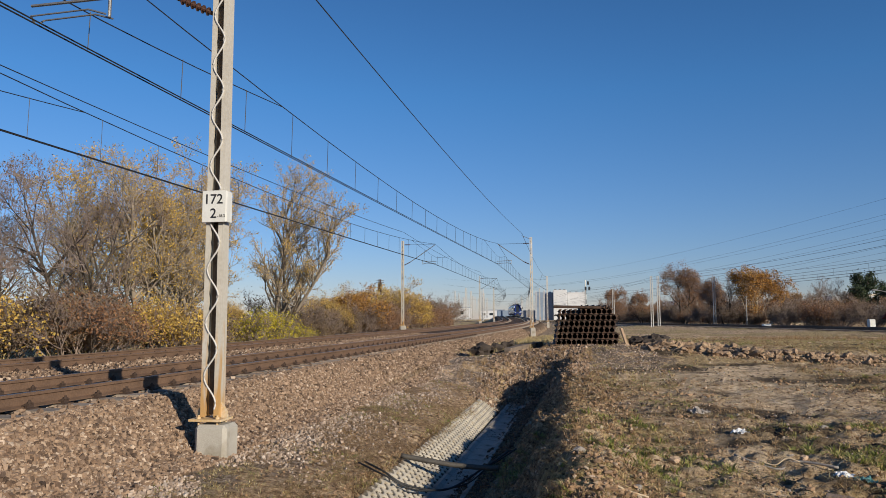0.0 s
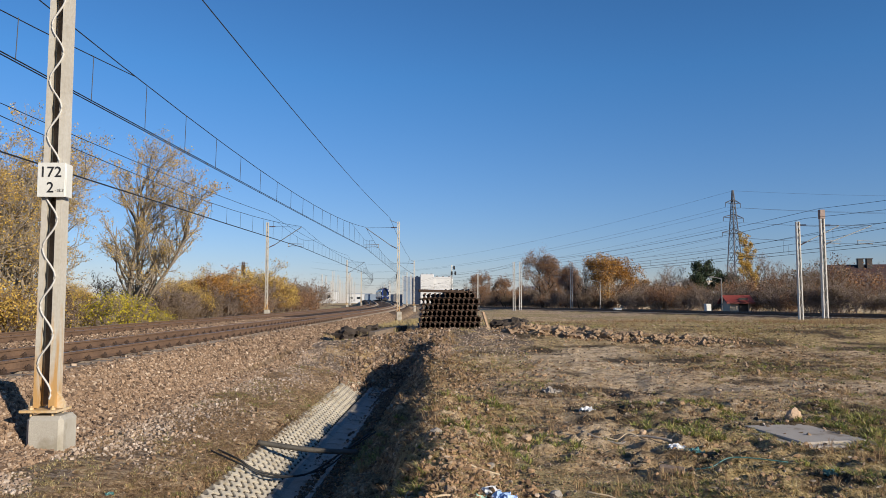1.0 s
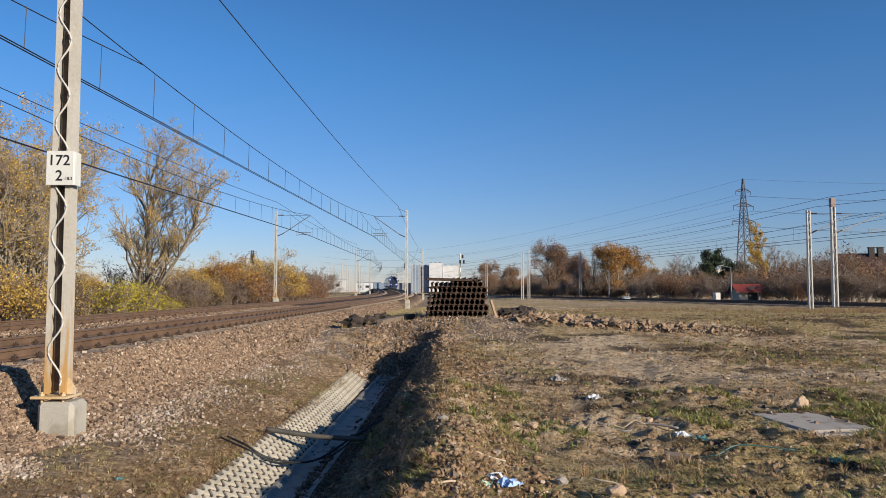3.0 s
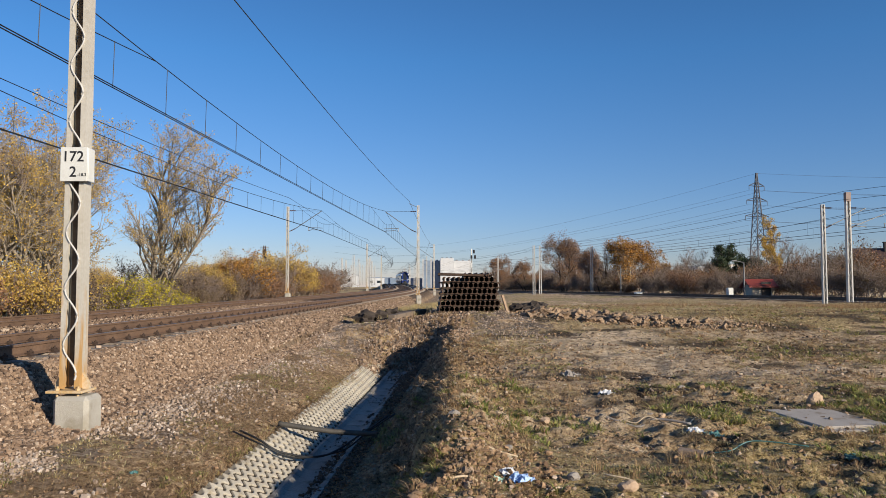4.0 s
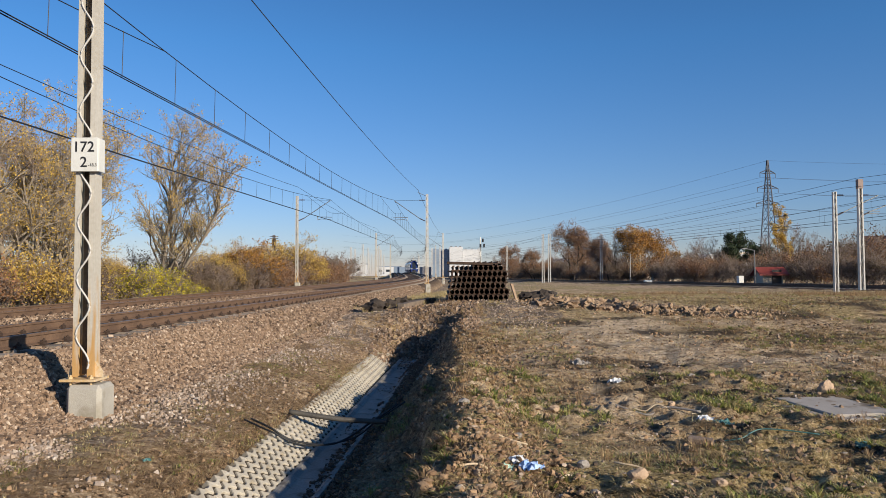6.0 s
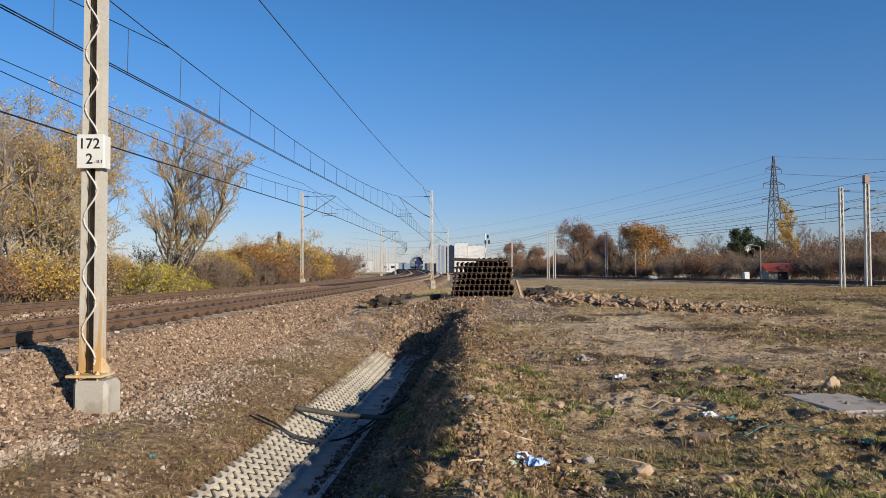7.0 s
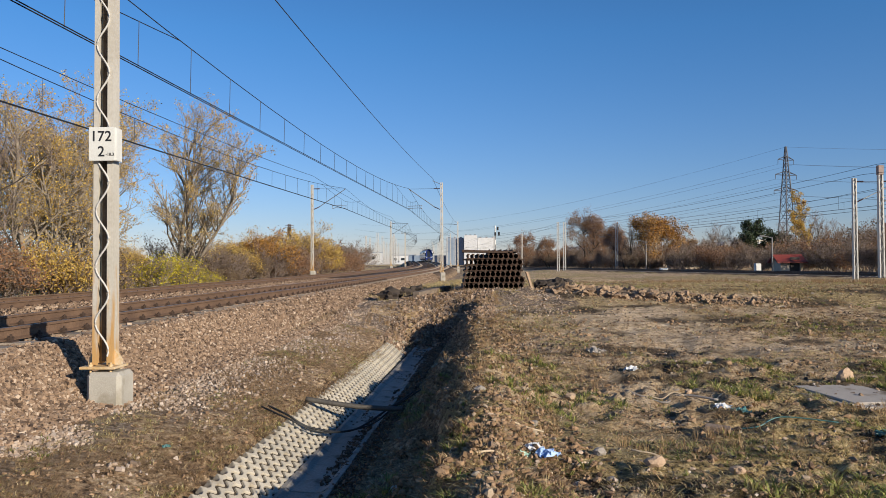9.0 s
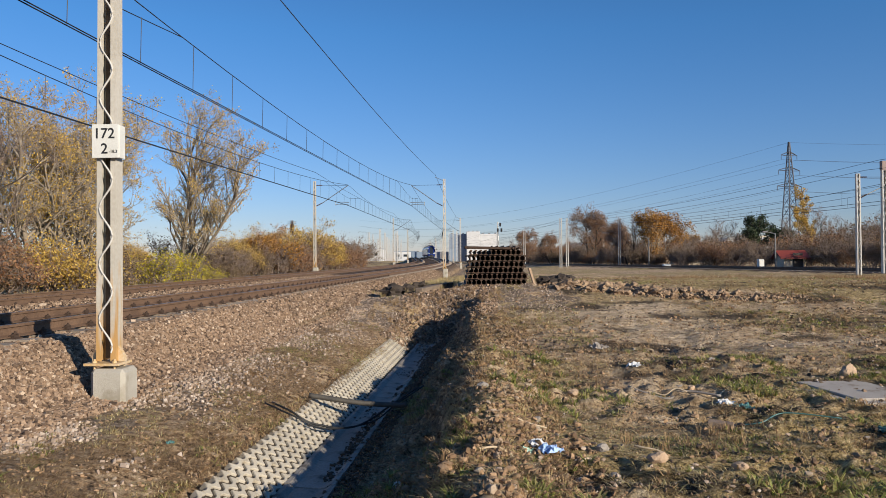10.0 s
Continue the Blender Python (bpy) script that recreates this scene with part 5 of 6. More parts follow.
def pylon(x, y, h):
    root = empty("pylon", x, y, 0.3, 20)

    def half(z):
        t = z / h
        return 1.9 * (1 - t / 0.62) + 0.85 * (t / 0.62) if t < 0.62 else 0.85 * (1 - (t - 0.62) / 0.38) + 0.12 * (t - 0.62) / 0.38

    cs = ((1, 1), (-1, 1), (-1, -1), (1, -1))
    zs = [0, 4.5, 8.5, 12, 15, 17.6, 19.8, 22, 24, 26, 28, 30, h]
    for cx, cy in cs:
        bm = bmesh.new()
        for a, b in zip(zs, zs[1:]):
            bar(bm, (cx * half(a), cy * half(a), a), (cx * half(b), cy * half(b), b), 0.14, 4)
        part("leg", bm, M_PYLON, root)
    for k in range(4):
        bm = bmesh.new()
        (ax, ay), (bx, by) = cs[k], cs[(k + 1) % 4]
        for a, b in zip(zs, zs[1:]):
            bar(bm, (ax * half(a), ay * half(a), a), (bx * half(b), by * half(b), b), 0.06, 4)
            bar(bm, (bx * half(a), by * half(a), a), (ax * half(b), ay * half(b), b), 0.06, 4)
            bar(bm, (ax * half(b), ay * half(b), b), (bx * half(b), by * half(b), b), 0.04, 4)
        part("bracing", bm, M_PYLON, root)
    for z, reach in ((20.2, 4.0), (24.4, 3.5), (28.4, 2.6)):
        bm = bmesh.new()
        for s in (-1, 1):
            for c in (-0.6, 0.6):
                bar(bm, (0, c * 0.8, z), (s * reach, 0, z + 0.1), 0.06, 4)
                bar(bm, (0, c * 0.6, z + 1.1), (s * reach, 0, z + 0.15), 0.085, 4)
            bar(bm, (s * reach, 0, z + 0.1), (s * reach, 0, z - 1.0), 0.07, 6)
        part("crossarm", bm, M_PYLON, root)
    return tagged(root, "tall grey lattice power pylon behind the trees", "pylon")


pylon(86.0, 193.0, 32.0)
for dx, z in ((-3.8, 19.4), (3.8, 19.4), (-3.3, 23.6), (3.3, 23.6), (-2.4, 27.6), (2.4, 27.6), (0, 32.2)):
    p0 = Vector((86.0 + dx * 0.94, 193.0 + dx * 0.34, z))
    for end, sag in (((270.0 + dx * 0.5, 140.0 + dx, z + 2), 5.0), ((-80.0 + dx * 0.5, 560.0 + dx, z + 1), 9.0)):
        e = Vector(end)
        pts = [p0.lerp(e, k / 24) - Vector((0, 0, sag * 4 * (k / 24) * (1 - k / 24))) for k in range(25)]
        v, f = tube(pts, 0.022, 4)
        tagged(mesh_ob("power_line", v, f, M_PYLON), "high-voltage line hanging from the pylon", "wire", kind="structure")


# ---- buildings ----
M_RENDER = material("cream_render", (0.55, 0.48, 0.38), (0.45, 0.38, 0.30), rough=0.9, scale=1.5, fine=20)
M_ROOF = material("brown_roof_sheet", (0.085, 0.045, 0.04), (0.06, 0.035, 0.03), rough=0.6, scale=2, fine=12, bump=0.3)
M_REDROOF = material("red_roof_sheet", (0.27, 0.05, 0.03), (0.20, 0.04, 0.03), rough=0.6, scale=2, fine=12)
M_FACTORY = material("white_cladding", (0.60, 0.60, 0.60), (0.50, 0.51, 0.52), rough=0.6, scale=0.4, fine=4, bump=0.05)
M_FACTGREY = material("blue_grey_cladding", (0.22, 0.28, 0.36), (0.18, 0.23, 0.30), rough=0.6, scale=0.4, fine=4, bump=0.05)
M_GLASS = material("dark_window_glass", (0.03, 0.04, 0.05), rough=0.08, bump=0)
M_DKDOOR = material("dark_door", (0.05, 0.04, 0.035), rough=0.7)
M_BRICKRED = material("red_brickwork", (0.30, 0.12, 0.08), (0.20, 0.09, 0.06), rough=0.9, scale=3, fine=20)


def house(name, label, x, y, rz, w, d, eave, ridge, wall_mat, roof_mat, windows=3, chimneys=0, door=False):
    root = empty(name, x, y, 0.3, rz)
    bm = bmesh.new()
    box(bm, -w / 2, w / 2, -d / 2, d / 2, 0, eave)
    for s in (-1, 1):
        a = [bm.verts.new(p) for p in ((s * w / 2, -d / 2, eave), (s * w / 2, d / 2, eave), (s * w / 2, 0, ridge - 0.12))]
        b = [bm.verts.new((v.co.x - s * 0.25, v.co.y, v.co.z)) for v in a]
        bm.faces.new(a), bm.faces.new(b[::-1])
        for k in range(3):
            bm.faces.new((a[k], a[(k + 1) % 3], b[(k + 1) % 3], b[k]))
    part("wall", bm, wall_mat, root)
    for s in (-1, 1):
        bm = bmesh.new()
        o = 0.5
        run = d / 2 + o
        drop = (ridge - eave) / (d / 2) * o
        q = [(-w / 2 - o, 0, ridge), (w / 2 + o, 0, ridge), (w / 2 + o, s * run, eave - drop), (-w / 2 - o, s * run, eave - drop)]
        t = [bm.verts.new(p) for p in q]
        u = [bm.verts.new((p[0], p[1], p[2] - 0.15)) for p in q]
        bm.faces.new(t), bm.faces.new(u[::-1])
        for k in range(4):
            bm.faces.new((t[k], t[(k + 1) % 4], u[(k + 1) % 4], u[k]))
        part("roof", bm, roof_mat, root)
    for i in range(windows):
        cx = -w / 2 + w * (i + 0.5) / windows
        bm = bmesh.new()
        box(bm, cx - 0.62, cx + 0.62, -d / 2 - 0.05, -d / 2 - 0.01, eave * 0.36, eave * 0.36 + 1.35, 0.01)
        wn_ = part("window", bm, M_WHITE, root, "white window frame")
        bm = bmesh.new()
        for px_ in (cx - 0.3, cx + 0.3):
            box(bm, px_ - 0.25, px_ + 0.25, -d / 2 - 0.062, -d / 2 - 0.052, eave * 0.36 + 0.08, eave * 0.36 + 1.27)
        part("pane", bm, M_GLASS, wn_)
    if door:
        bm = bmesh.new()
        box(bm, -0.1, 0.9, -d / 2 - 0.06, -d / 2 - 0.01, 0, 2.0, 0.01)
        part("door", bm, M_DKDOOR, root, "dark door")
    for i in range(chimneys):
        bm = bmesh.new()
        cx = -w * 0.22 + i * 1.1
        box(bm, cx - 0.35, cx + 0.35, -0.9, -0.3, ridge - 1.2, ridge + 0.7, 0.02)
        box(bm, cx - 0.42, cx + 0.42, -0.97, -0.23, ridge + 0.7, ridge + 0.8)
        part("chimney", bm, M_DKDOOR, root, "dark chimney")
    return tagged(root, label, "house")


house("house", "house with large brown roof behind the hedge", 63.6, 97.0, -14, 13.0, 10.0, 3.4, 6.7, M_RENDER, M_ROOF, 4, 2)
house("house", "low cream house with brown roof", 88.0, 108.0, 8, 12.0, 9.0, 3.2, 6.2, M_RENDER, M_ROOF, 3, 1)
house("shed", "small shed with red roof beside the side track", 35.6, 80.0, -4, 2.1, 2.2, 1.75, 2.3, M_RENDER, M_REDROOF, 0, 0, True)
house("house", "distant house with red roof among trees", 53.0, 165.0, 5, 10.0, 8.0, 3.0, 5.2, M_RENDER, M_REDROOF, 3, 1)
for i, (x, y, w, d, h) in enumerate(((95, 330, 30, 14, 9), (130, 340, 24, 14, 11), (180, 420, 40, 16, 14), (70, 380, 26, 12, 10))):
    root = tagged(empty("apartment_building", x, y, 0.3, 10 * i), "distant pale flat-roofed building above the hedge", "building")
    bm = bmesh.new()
    box(bm, -w / 2, w / 2, -d / 2, d / 2, 0, h, 0.1)
    part("wall", bm, M_FACTORY if i % 2 else M_RENDER, root)
    for fl in range(int(h / 3)):
        for k in range(int(w / 4)):
            bm = bmesh.new()
            box(bm, -w / 2 + 1.3 + k * 4, -w / 2 + 3.0 + k * 4, -d / 2 - 0.1, -d / 2 - 0.02, 1 + fl * 3, 2.4 + fl * 3)
            part("window", bm, M_GLASS, root)

root = tagged(empty("factory", 0, 352, 1.0), "white and blue-grey factory halls beyond the tracks", "factory")
for name, mat, x0, x1, h, y0 in (("grey_hall", M_FACTGREY, -7, 1.6, 13.6, 4), ("white_hall", M_FACTORY, 1.7, 8.2, 14.6, 0), ("low_hall", M_FACTORY, 8.3, 17.4, 13.4, 1), ("annex", M_FACTGREY, -26, -7.1, 5.0, 10)):
    bm = bmesh.new()
    box(bm, x0, x1, y0, y0 + 24, 0, h, 0.15)
    hall = part(name, bm, mat, root)
    for k in range(3):
        bm = bmesh.new()
        xx = x0 + (x1 - x0) * (k + 0.5) / 3
        box(bm, xx - 0.5, xx + 0.5, y0 + 3, y0 + 4.5, h, h + 0.45, 0.05)
        part("roof_vent", bm, M_STEEL, hall)
for i, (x, y, w, h) in enumerate(((-62, 470, 22, 7.5), (-38, 485, 16, 6.0), (-95, 520, 26, 9), (-140, 600, 20, 16), (-175, 640, 22, 20), (-118, 560, 18, 12), (30, 500, 24, 9))):
    root = tagged(empty("warehouse", x, y, 1.5, 4 * i), "distant pale warehouse near the horizon", "building")
    bm = bmesh.new()
    box(bm, -w / 2, w / 2, -7, 7, 0, h, 0.1)
    part("wall", bm, M_FACTORY, root)
    bm = bmesh.new()
    box(bm, -w / 2 - 0.3, w / 2 + 0.3, -7.3, 7.3, h, h + 0.4)
    part("roof", bm, M_FACTGREY, root)
    for k in range(int(w / 5)):
        bm = bmesh.new()
        box(bm, -w / 2 + 1.2 + k * 5, -w / 2 + 3.6 + k * 5, -7.08, -7.02, h * 0.45, h * 0.7)
        part("window", bm, M_GLASS, root)


# ---- poles, signals and lamps ----
def pole_tower(x, y, h):
    root = empty("rusty_pole", x, y, 0.0)
    bm = bmesh.new()
    for sx in (-0.22, 0.22):
        for sy in (-0.22, 0.22):
            bar(bm, (sx, sy, 0), (sx * 0.8, sy * 0.8, h), 0.085, 4)
    for k in range(int(h / 0.6)):
        s = 1 if k % 2 else -1
        bar(bm, (-0.2 * s, -0.2, k * 0.6), (0.2 * s, -0.2, k * 0.6 + 0.6), 0.03, 4)
        bar(bm, (0.2, -0.2 * s, k * 0.6), (0.2, 0.2 * s, k * 0.6 + 0.6), 0.03, 4)
    part("frame", bm, M_OLDRAIL, root)
    bm = bmesh.new()
    box(bm, -0.35, 0.35, -0.3, 0.3, h - 2.6, h - 0.8, 0.04)
    part("transformer", bm, M_OLDRAIL, root)
    for z in (h - 0.3, h - 0.7):
        bm = bmesh.new()
        box(bm, -0.9, 0.9, -0.06, 0.06, z - 0.05, z + 0.05)
        part("crossarm", bm, M_OLDRAIL, root)
    return tagged(root, "rusty lattice pole with transformer above bushes", "pole")


pole_tower(-35.6, 150.0, 10.2)
rnd = random.Random(77)
for k in range(24):
    y = 190 + k * 9.0
    u = (-11.5, -15.5, 6.5, -20.0)[k % 4] + rnd.uniform(-0.6, 0.6)
    mast(float(track_x(y)) + u, y, float(track_z(y)) - 0.3, rnd.uniform(7.6, 9.0), width=0.55, foot=False, block=False, label="distant pale mast beside the main tracks")


def signal(x, y, z, h):
    root = empty("railway_signal", x, y, z)
    bm = bmesh.new()
    for k in range(9):
        a, b = h * k / 9, h * (k + 1) / 9
        n0 = len(bm.faces)
        bar(bm, (0, 0, a), (0, 0, b), 0.13, 8)
        bm.faces.ensure_lookup_table()
        for fc in bm.faces[n0:]:
            fc.material_index = k % 2
    part("post", bm, (M_WHITE, M_BLACK), root, "banded white and black post")
    for zz, xx in ((h - 0.6, 0.5), (h - 1.7, 0.75), (h - 1.7, 0.0)):
        bm = bmesh.new()
        box(bm, xx - 0.19, xx + 0.19, -0.2, 0.2, zz - 0.36, zz + 0.36, 0.06)
        head = part("signal_head", bm, M_BLACK, root, "black signal head")
        bm = bmesh.new()
        for q in (-0.2, 0.2):
            bar(bm, (xx, -0.26, zz + q), (xx, -0.45, zz + q), 0.12, 8, 0.1)
        part("hood", bm, M_BLACK, head)
    return tagged(root, "railway signal with black heads on banded post", "signal")


signal(7.2, 150.0, 0.8, 8.8)


def lamp_post(x, y, h):
    z = float(ground_z(x, y))
    root = empty("lamp_post", x, y, z)
    bm = bmesh.new()
    bar(bm, (0, 0, -0.2), (0, 0, h), 0.09, 8, 0.06)
    part("post", bm, M_STEEL, root)
    bm = bmesh.new()
    bar(bm, (0, 0, h - 0.05), (-0.9, 0, h + 0.15), 0.035, 6)
    part("arm", bm, M_STEEL, root)
    bm = bmesh.new()
    box(bm, -1.35, -0.8, -0.1, 0.1, h + 0.08, h + 0.22, 0.03)
    part("lantern", bm, M_STEEL, root)
    return tagged(root, "grey street lamp post behind the side tracks", "lamp post", "lamps behind the side tracks")


lamp_post(33.6, 79.0, 3.9)
lamp_post(27.2, 107.0, 4.2)
lamp_post(19.5, 160.0, 4.0)
bm = bmesh.new()
box(bm, -0.3, 0.3, -0.25, 0.25, 0, 0.95, 0.06)
box(bm, -0.22, 0.22, -0.27, -0.25, 0.2, 0.75)
ob = part("relay_cabinet", bm, M_WHITE)
ob.matrix_basis = pose(31.2, 77.0, gz(31.2, 77.0))
tagged(ob, "white trackside cabinet by the side tracks", "cabinet")
bm = bmesh.new()
box(bm, -0.45, 0.45, -0.3, 0.3, 0, 0.45, 0.1)
bar(bm, (-0.1, -0.28, 0.25), (-0.1, -0.42, 0.25), 0.13, 8)
bar(bm, (0.2, -0.28, 0.25), (0.2, -0.42, 0.25), 0.13, 8)
ob = part("dwarf_signal", bm, M_WHITE)
ob.matrix_basis = pose(24.2, 87.0, gz(24.2, 87.0))
tagged(ob, "white dwarf signal beside the side track", "signal")


# ---- train, far along the bend ----
M_TBLUE = material("train_blue_paint", (0.02, 0.045, 0.20), rough=0.25, bump=0)
M_TWHITE = material("train_white_paint", (0.75, 0.76, 0.78), rough=0.3, bump=0)
M_TBAND = material("train_tinted_glass", (0.035, 0.04, 0.05), rough=0.12, bump=0)
M_TROOF = material("train_grey_roof", (0.20, 0.20, 0.20), rough=0.6)
M_TUNDER = material("train_underframe", (0.04, 0.04, 0.042), rough=0.7)
M_HEAD = material("headlight_glass", (0.7, 0.7, 0.65), rough=0.1, bump=0)
ZS = [0.42, 0.95, 1.35, 1.75, 2.95, 3.4, 3.72, 3.98, 4.12]
WS = [1.30, 1.43, 1.44, 1.44, 1.42, 1.34, 1.14, 0.8, 0.35]
BAND = [0, 0, 1, 2, 1, 0, 3, 3]


def car_body(root, y0, length, nose, tail):
    """Lofted body; faces take their paint from their height."""
    bm = bmesh.new()
    st = [0.0, 0.3, 0.8, 1.5, 3.0, length - 3.0, length - 1.5, length - 0.8, length - 0.3, length]
    sc = [0.70, 0.88, 0.97, 1.0, 1, 1, 1.0, 0.97, 0.88, 0.70]
    rings = []
    for i, (y, s) in enumerate(zip(st, sc)):
        front, back = i < 4 and nose, i > 5 and tail
        s = s if front or back else 1.0
        ring = []
        for side in (-1, 1):
            col = []
            for z, w in zip(ZS, WS):
                push = max(0.0, 0.5 * (z - 1.5)) ** 1.2 * 1.5
                yy = y + (push * (1 - i / 4) if front else 0) - (push * (1 - (9 - i) / 4) if back else 0)
                col.append(bm.verts.new((side * w * s, y0 + yy, z)))
            ring.append(col)
        rings.append(ring)
    n = len(ZS)

    def face(vs, mi):
        f = bm.faces.new(vs)
        f.material_index = mi

    for a, b in zip(rings, rings[1:]):
        for side in (0, 1):
            for k in range(n - 1):
                face((a[side][k], b[side][k], b[side][k + 1], a[side][k + 1]), BAND[k])
        face((a[0][-1], b[0][-1], b[1][-1], a[1][-1]), 3)
        face((a[0][0], b[0][0], b[1][0], a[1][0]), 4)
    for ring, flag in ((rings[0], nose), (rings[-1], tail)):
        for k in range(n - 1):
            l0, l1, r0, r1 = ring[0][k].co, ring[0][k + 1].co, ring[1][k].co, ring[1][k + 1].co
            m = []
            for t in (0.2, 0.8):
                m.append((bm.verts.new(l0.lerp(r0, t)), bm.verts.new(l1.lerp(r1, t))))
            blue = 0
            mid = 2 if k in (2, 3, 4, 5) else (4 if k == 0 else 0)
            if not flag:
                blue = mid = 4
            face((ring[0][k], m[0][0], m[0][1], ring[0][k + 1]), blue)
            face((m[0][0], m[1][0], m[1][1], m[0][1]), mid)
            face((m[1][0], ring[1][k], ring[1][k + 1], m[1][1]), blue)
    return part("body", bm, (M_TBLUE, M_TWHITE, M_TBAND, M_TROOF, M_TUNDER), root)


train = tagged(empty("train", 0, 0, 0), "blue and white electric passenger train on the bend", "train")
TY = 248.0
for c in range(4):
    a, L = TY + c * 20.3, 20.0
    xa, xb = float(track_x(a)), float(track_x(a + L))
    car = empty("carriage", xa, a, rail_top(a), -math.degrees(math.atan2(xb - xa, L)))
    car.rotation_euler[0] = math.atan2(rail_top(a + L) - rail_top(a), L)
    car.parent = train
    car_body(car, 0, L, c == 0, c == 3)
    for by in (2.6, L - 2.6):
        bm = bmesh.new()
        box(bm, -1.1, 1.1, by - 1.5, by + 1.5, 0.35, 0.75, 0.05)
        part("bogie", bm, M_TUNDER, car)
        for wy in (by - 1.2, by + 1.2):
            for sx in (-1, 1):
                bm = bmesh.new()
                bar(bm, (sx * 0.70, wy, 0.43), (sx * 0.83, wy, 0.43), 0.42, 18)
                part("wheel", bm, M_TUNDER, car)
    bm = bmesh.new()
    box(bm, -0.8, 0.8, 3.0, 8.0, 4.1, 4.42, 0.1)
    part("roof_unit", bm, M_TROOF, car)
    for dy in (6.0, 13.5):
        for sx in (-1, 1):
            bm = bmesh.new()
            box(bm, sx * 1.45 - 0.012, sx * 1.45 + 0.012, dy - 0.65, dy + 0.65, 0.98, 3.1, 0.005)
            part("door", bm, M_TWHITE, car, "white sliding door")
    if c == 0:
        for sx in (-1, 1):
            bm = bmesh.new()
            box(bm, sx * 0.78 - 0.22, sx * 0.78 + 0.22, -0.03, 0.14, 1.3, 1.52, 0.03)
            part("headlight", bm, M_HEAD, car)
            bm = bmesh.new()
            box(bm, sx * 1.75 - 0.09, sx * 1.75 + 0.09, 1.6, 1.75, 2.5, 3.1, 0.03)
            bar(bm, (sx * 1.35, 1.7, 3.0), (sx * 1.75, 1.65, 3.05), 0.025, 6)
            part("mirror", bm, M_BLACK, car)
        bm = bmesh.new()
        box(bm, -0.2, 0.2, -0.45, 0.1, 0.8, 1.1, 0.05)
        part("coupler", bm, M_TUNDER, car)
        bm = bmesh.new()
        box(bm, -1.1, 1.1, -0.05, 0.2, 0.12, 0.5, 0.06)
        part("plough", bm, M_TUNDER, car)
        for py_ in (13.0,):
            bm = bmesh.new()
            for sx in (-0.5, 0.5):
                bar(bm, (sx, py_, 4.2), (sx * 0.8, py_ - 1.2, 4.75), 0.04, 5)
                bar(bm, (sx * 0.8, py_ - 1.2, 4.75), (sx, py_ + 0.2, 5.0), 0.035, 5)
            bar(bm, (-0.85, py_ + 0.2, 5.02), (0.85, py_ + 0.2, 5.02), 0.04, 5)
            part("pantograph", bm, M_REDTOP, car)


# ---- loose stones, grass and straw ----
def scatter(name, label, category, bases, pos, scale, rot, mat, parent=None):
    """One mesh of many small pieces. bases: (verts, faces) variants; rot: z turn and two tilts."""
    rs = np.random.RandomState(len(pos) + 7)
    pick = rs.randint(0, len(bases), len(pos))
    V, F, off = [], [], 0
    for b, (bv, bf) in enumerate(bases):
        i = np.where(pick == b)[0]
        if not len(i):
            continue
        bv, bf = np.asarray(bv, float), np.asarray(bf)
        v = bv[None] * scale[i][:, None, :]
        cz, sz_ = np.cos(rot[i, 0])[:, None], np.sin(rot[i, 0])[:, None]
        cx, sx_ = np.cos(rot[i, 1])[:, None], np.sin(rot[i, 1])[:, None]
        y1, z1 = v[..., 1] * cx - v[..., 2] * sx_, v[..., 1] * sx_ + v[..., 2] * cx
        x2, y2 = v[..., 0] * cz - y1 * sz_, v[..., 0] * sz_ + y1 * cz
        v = np.stack([x2, y2, z1], -1) + pos[i][:, None, :]
        V.append(v.reshape(-1, 3))
        F.append((bf[None] + (np.arange(len(i)) * len(bv))[:, None, None] + off).reshape(-1, bf.shape[1]))
        off += len(i) * len(bv)
    V, F = np.concatenate(V), np.concatenate(F)
    me = bpy.data.meshes.new(name)
    me.vertices.add(len(V))
    me.vertices.foreach_set("co", V.astype(np.float32).ravel())
    k = F.shape[1]
    me.loops.add(F.size)
    me.loops.foreach_set("vertex_index", F.astype(np.int32).ravel())
    me.polygons.add(len(F))
    me.polygons.foreach_set("loop_start", np.arange(0, F.size, k, dtype=np.int32))
    me.polygons.foreach_set("use_smooth", [False] * len(F))
    me.update(calc_edges=True)
    me.materials.append(mat)
    return tagged(new(name, me), label, category, kind="stuff")


def stone_bases(n, seed, jag=0.3):
    """Angular stones from skewed blocks."""
    rs = np.random.RandomState(seed)
    v = np.array([(x, y, z) for x in (-1, 1) for y in (-1, 1) for z in (-1, 1)]) * 0.72
    q = np.array([(0, 1, 3, 2), (4, 6, 7, 5), (0, 4, 5, 1), (2, 3, 7, 6), (0, 2, 6, 4), (1, 5, 7, 3)])
    f = np.concatenate([q[:, [0, 1, 2]], q[:, [0, 2, 3]]])
    return [((v + rs.uniform(-jag, jag, v.shape)) * rs.uniform(0.65, 1.15, (1, 3)), f) for _ in range(n)]


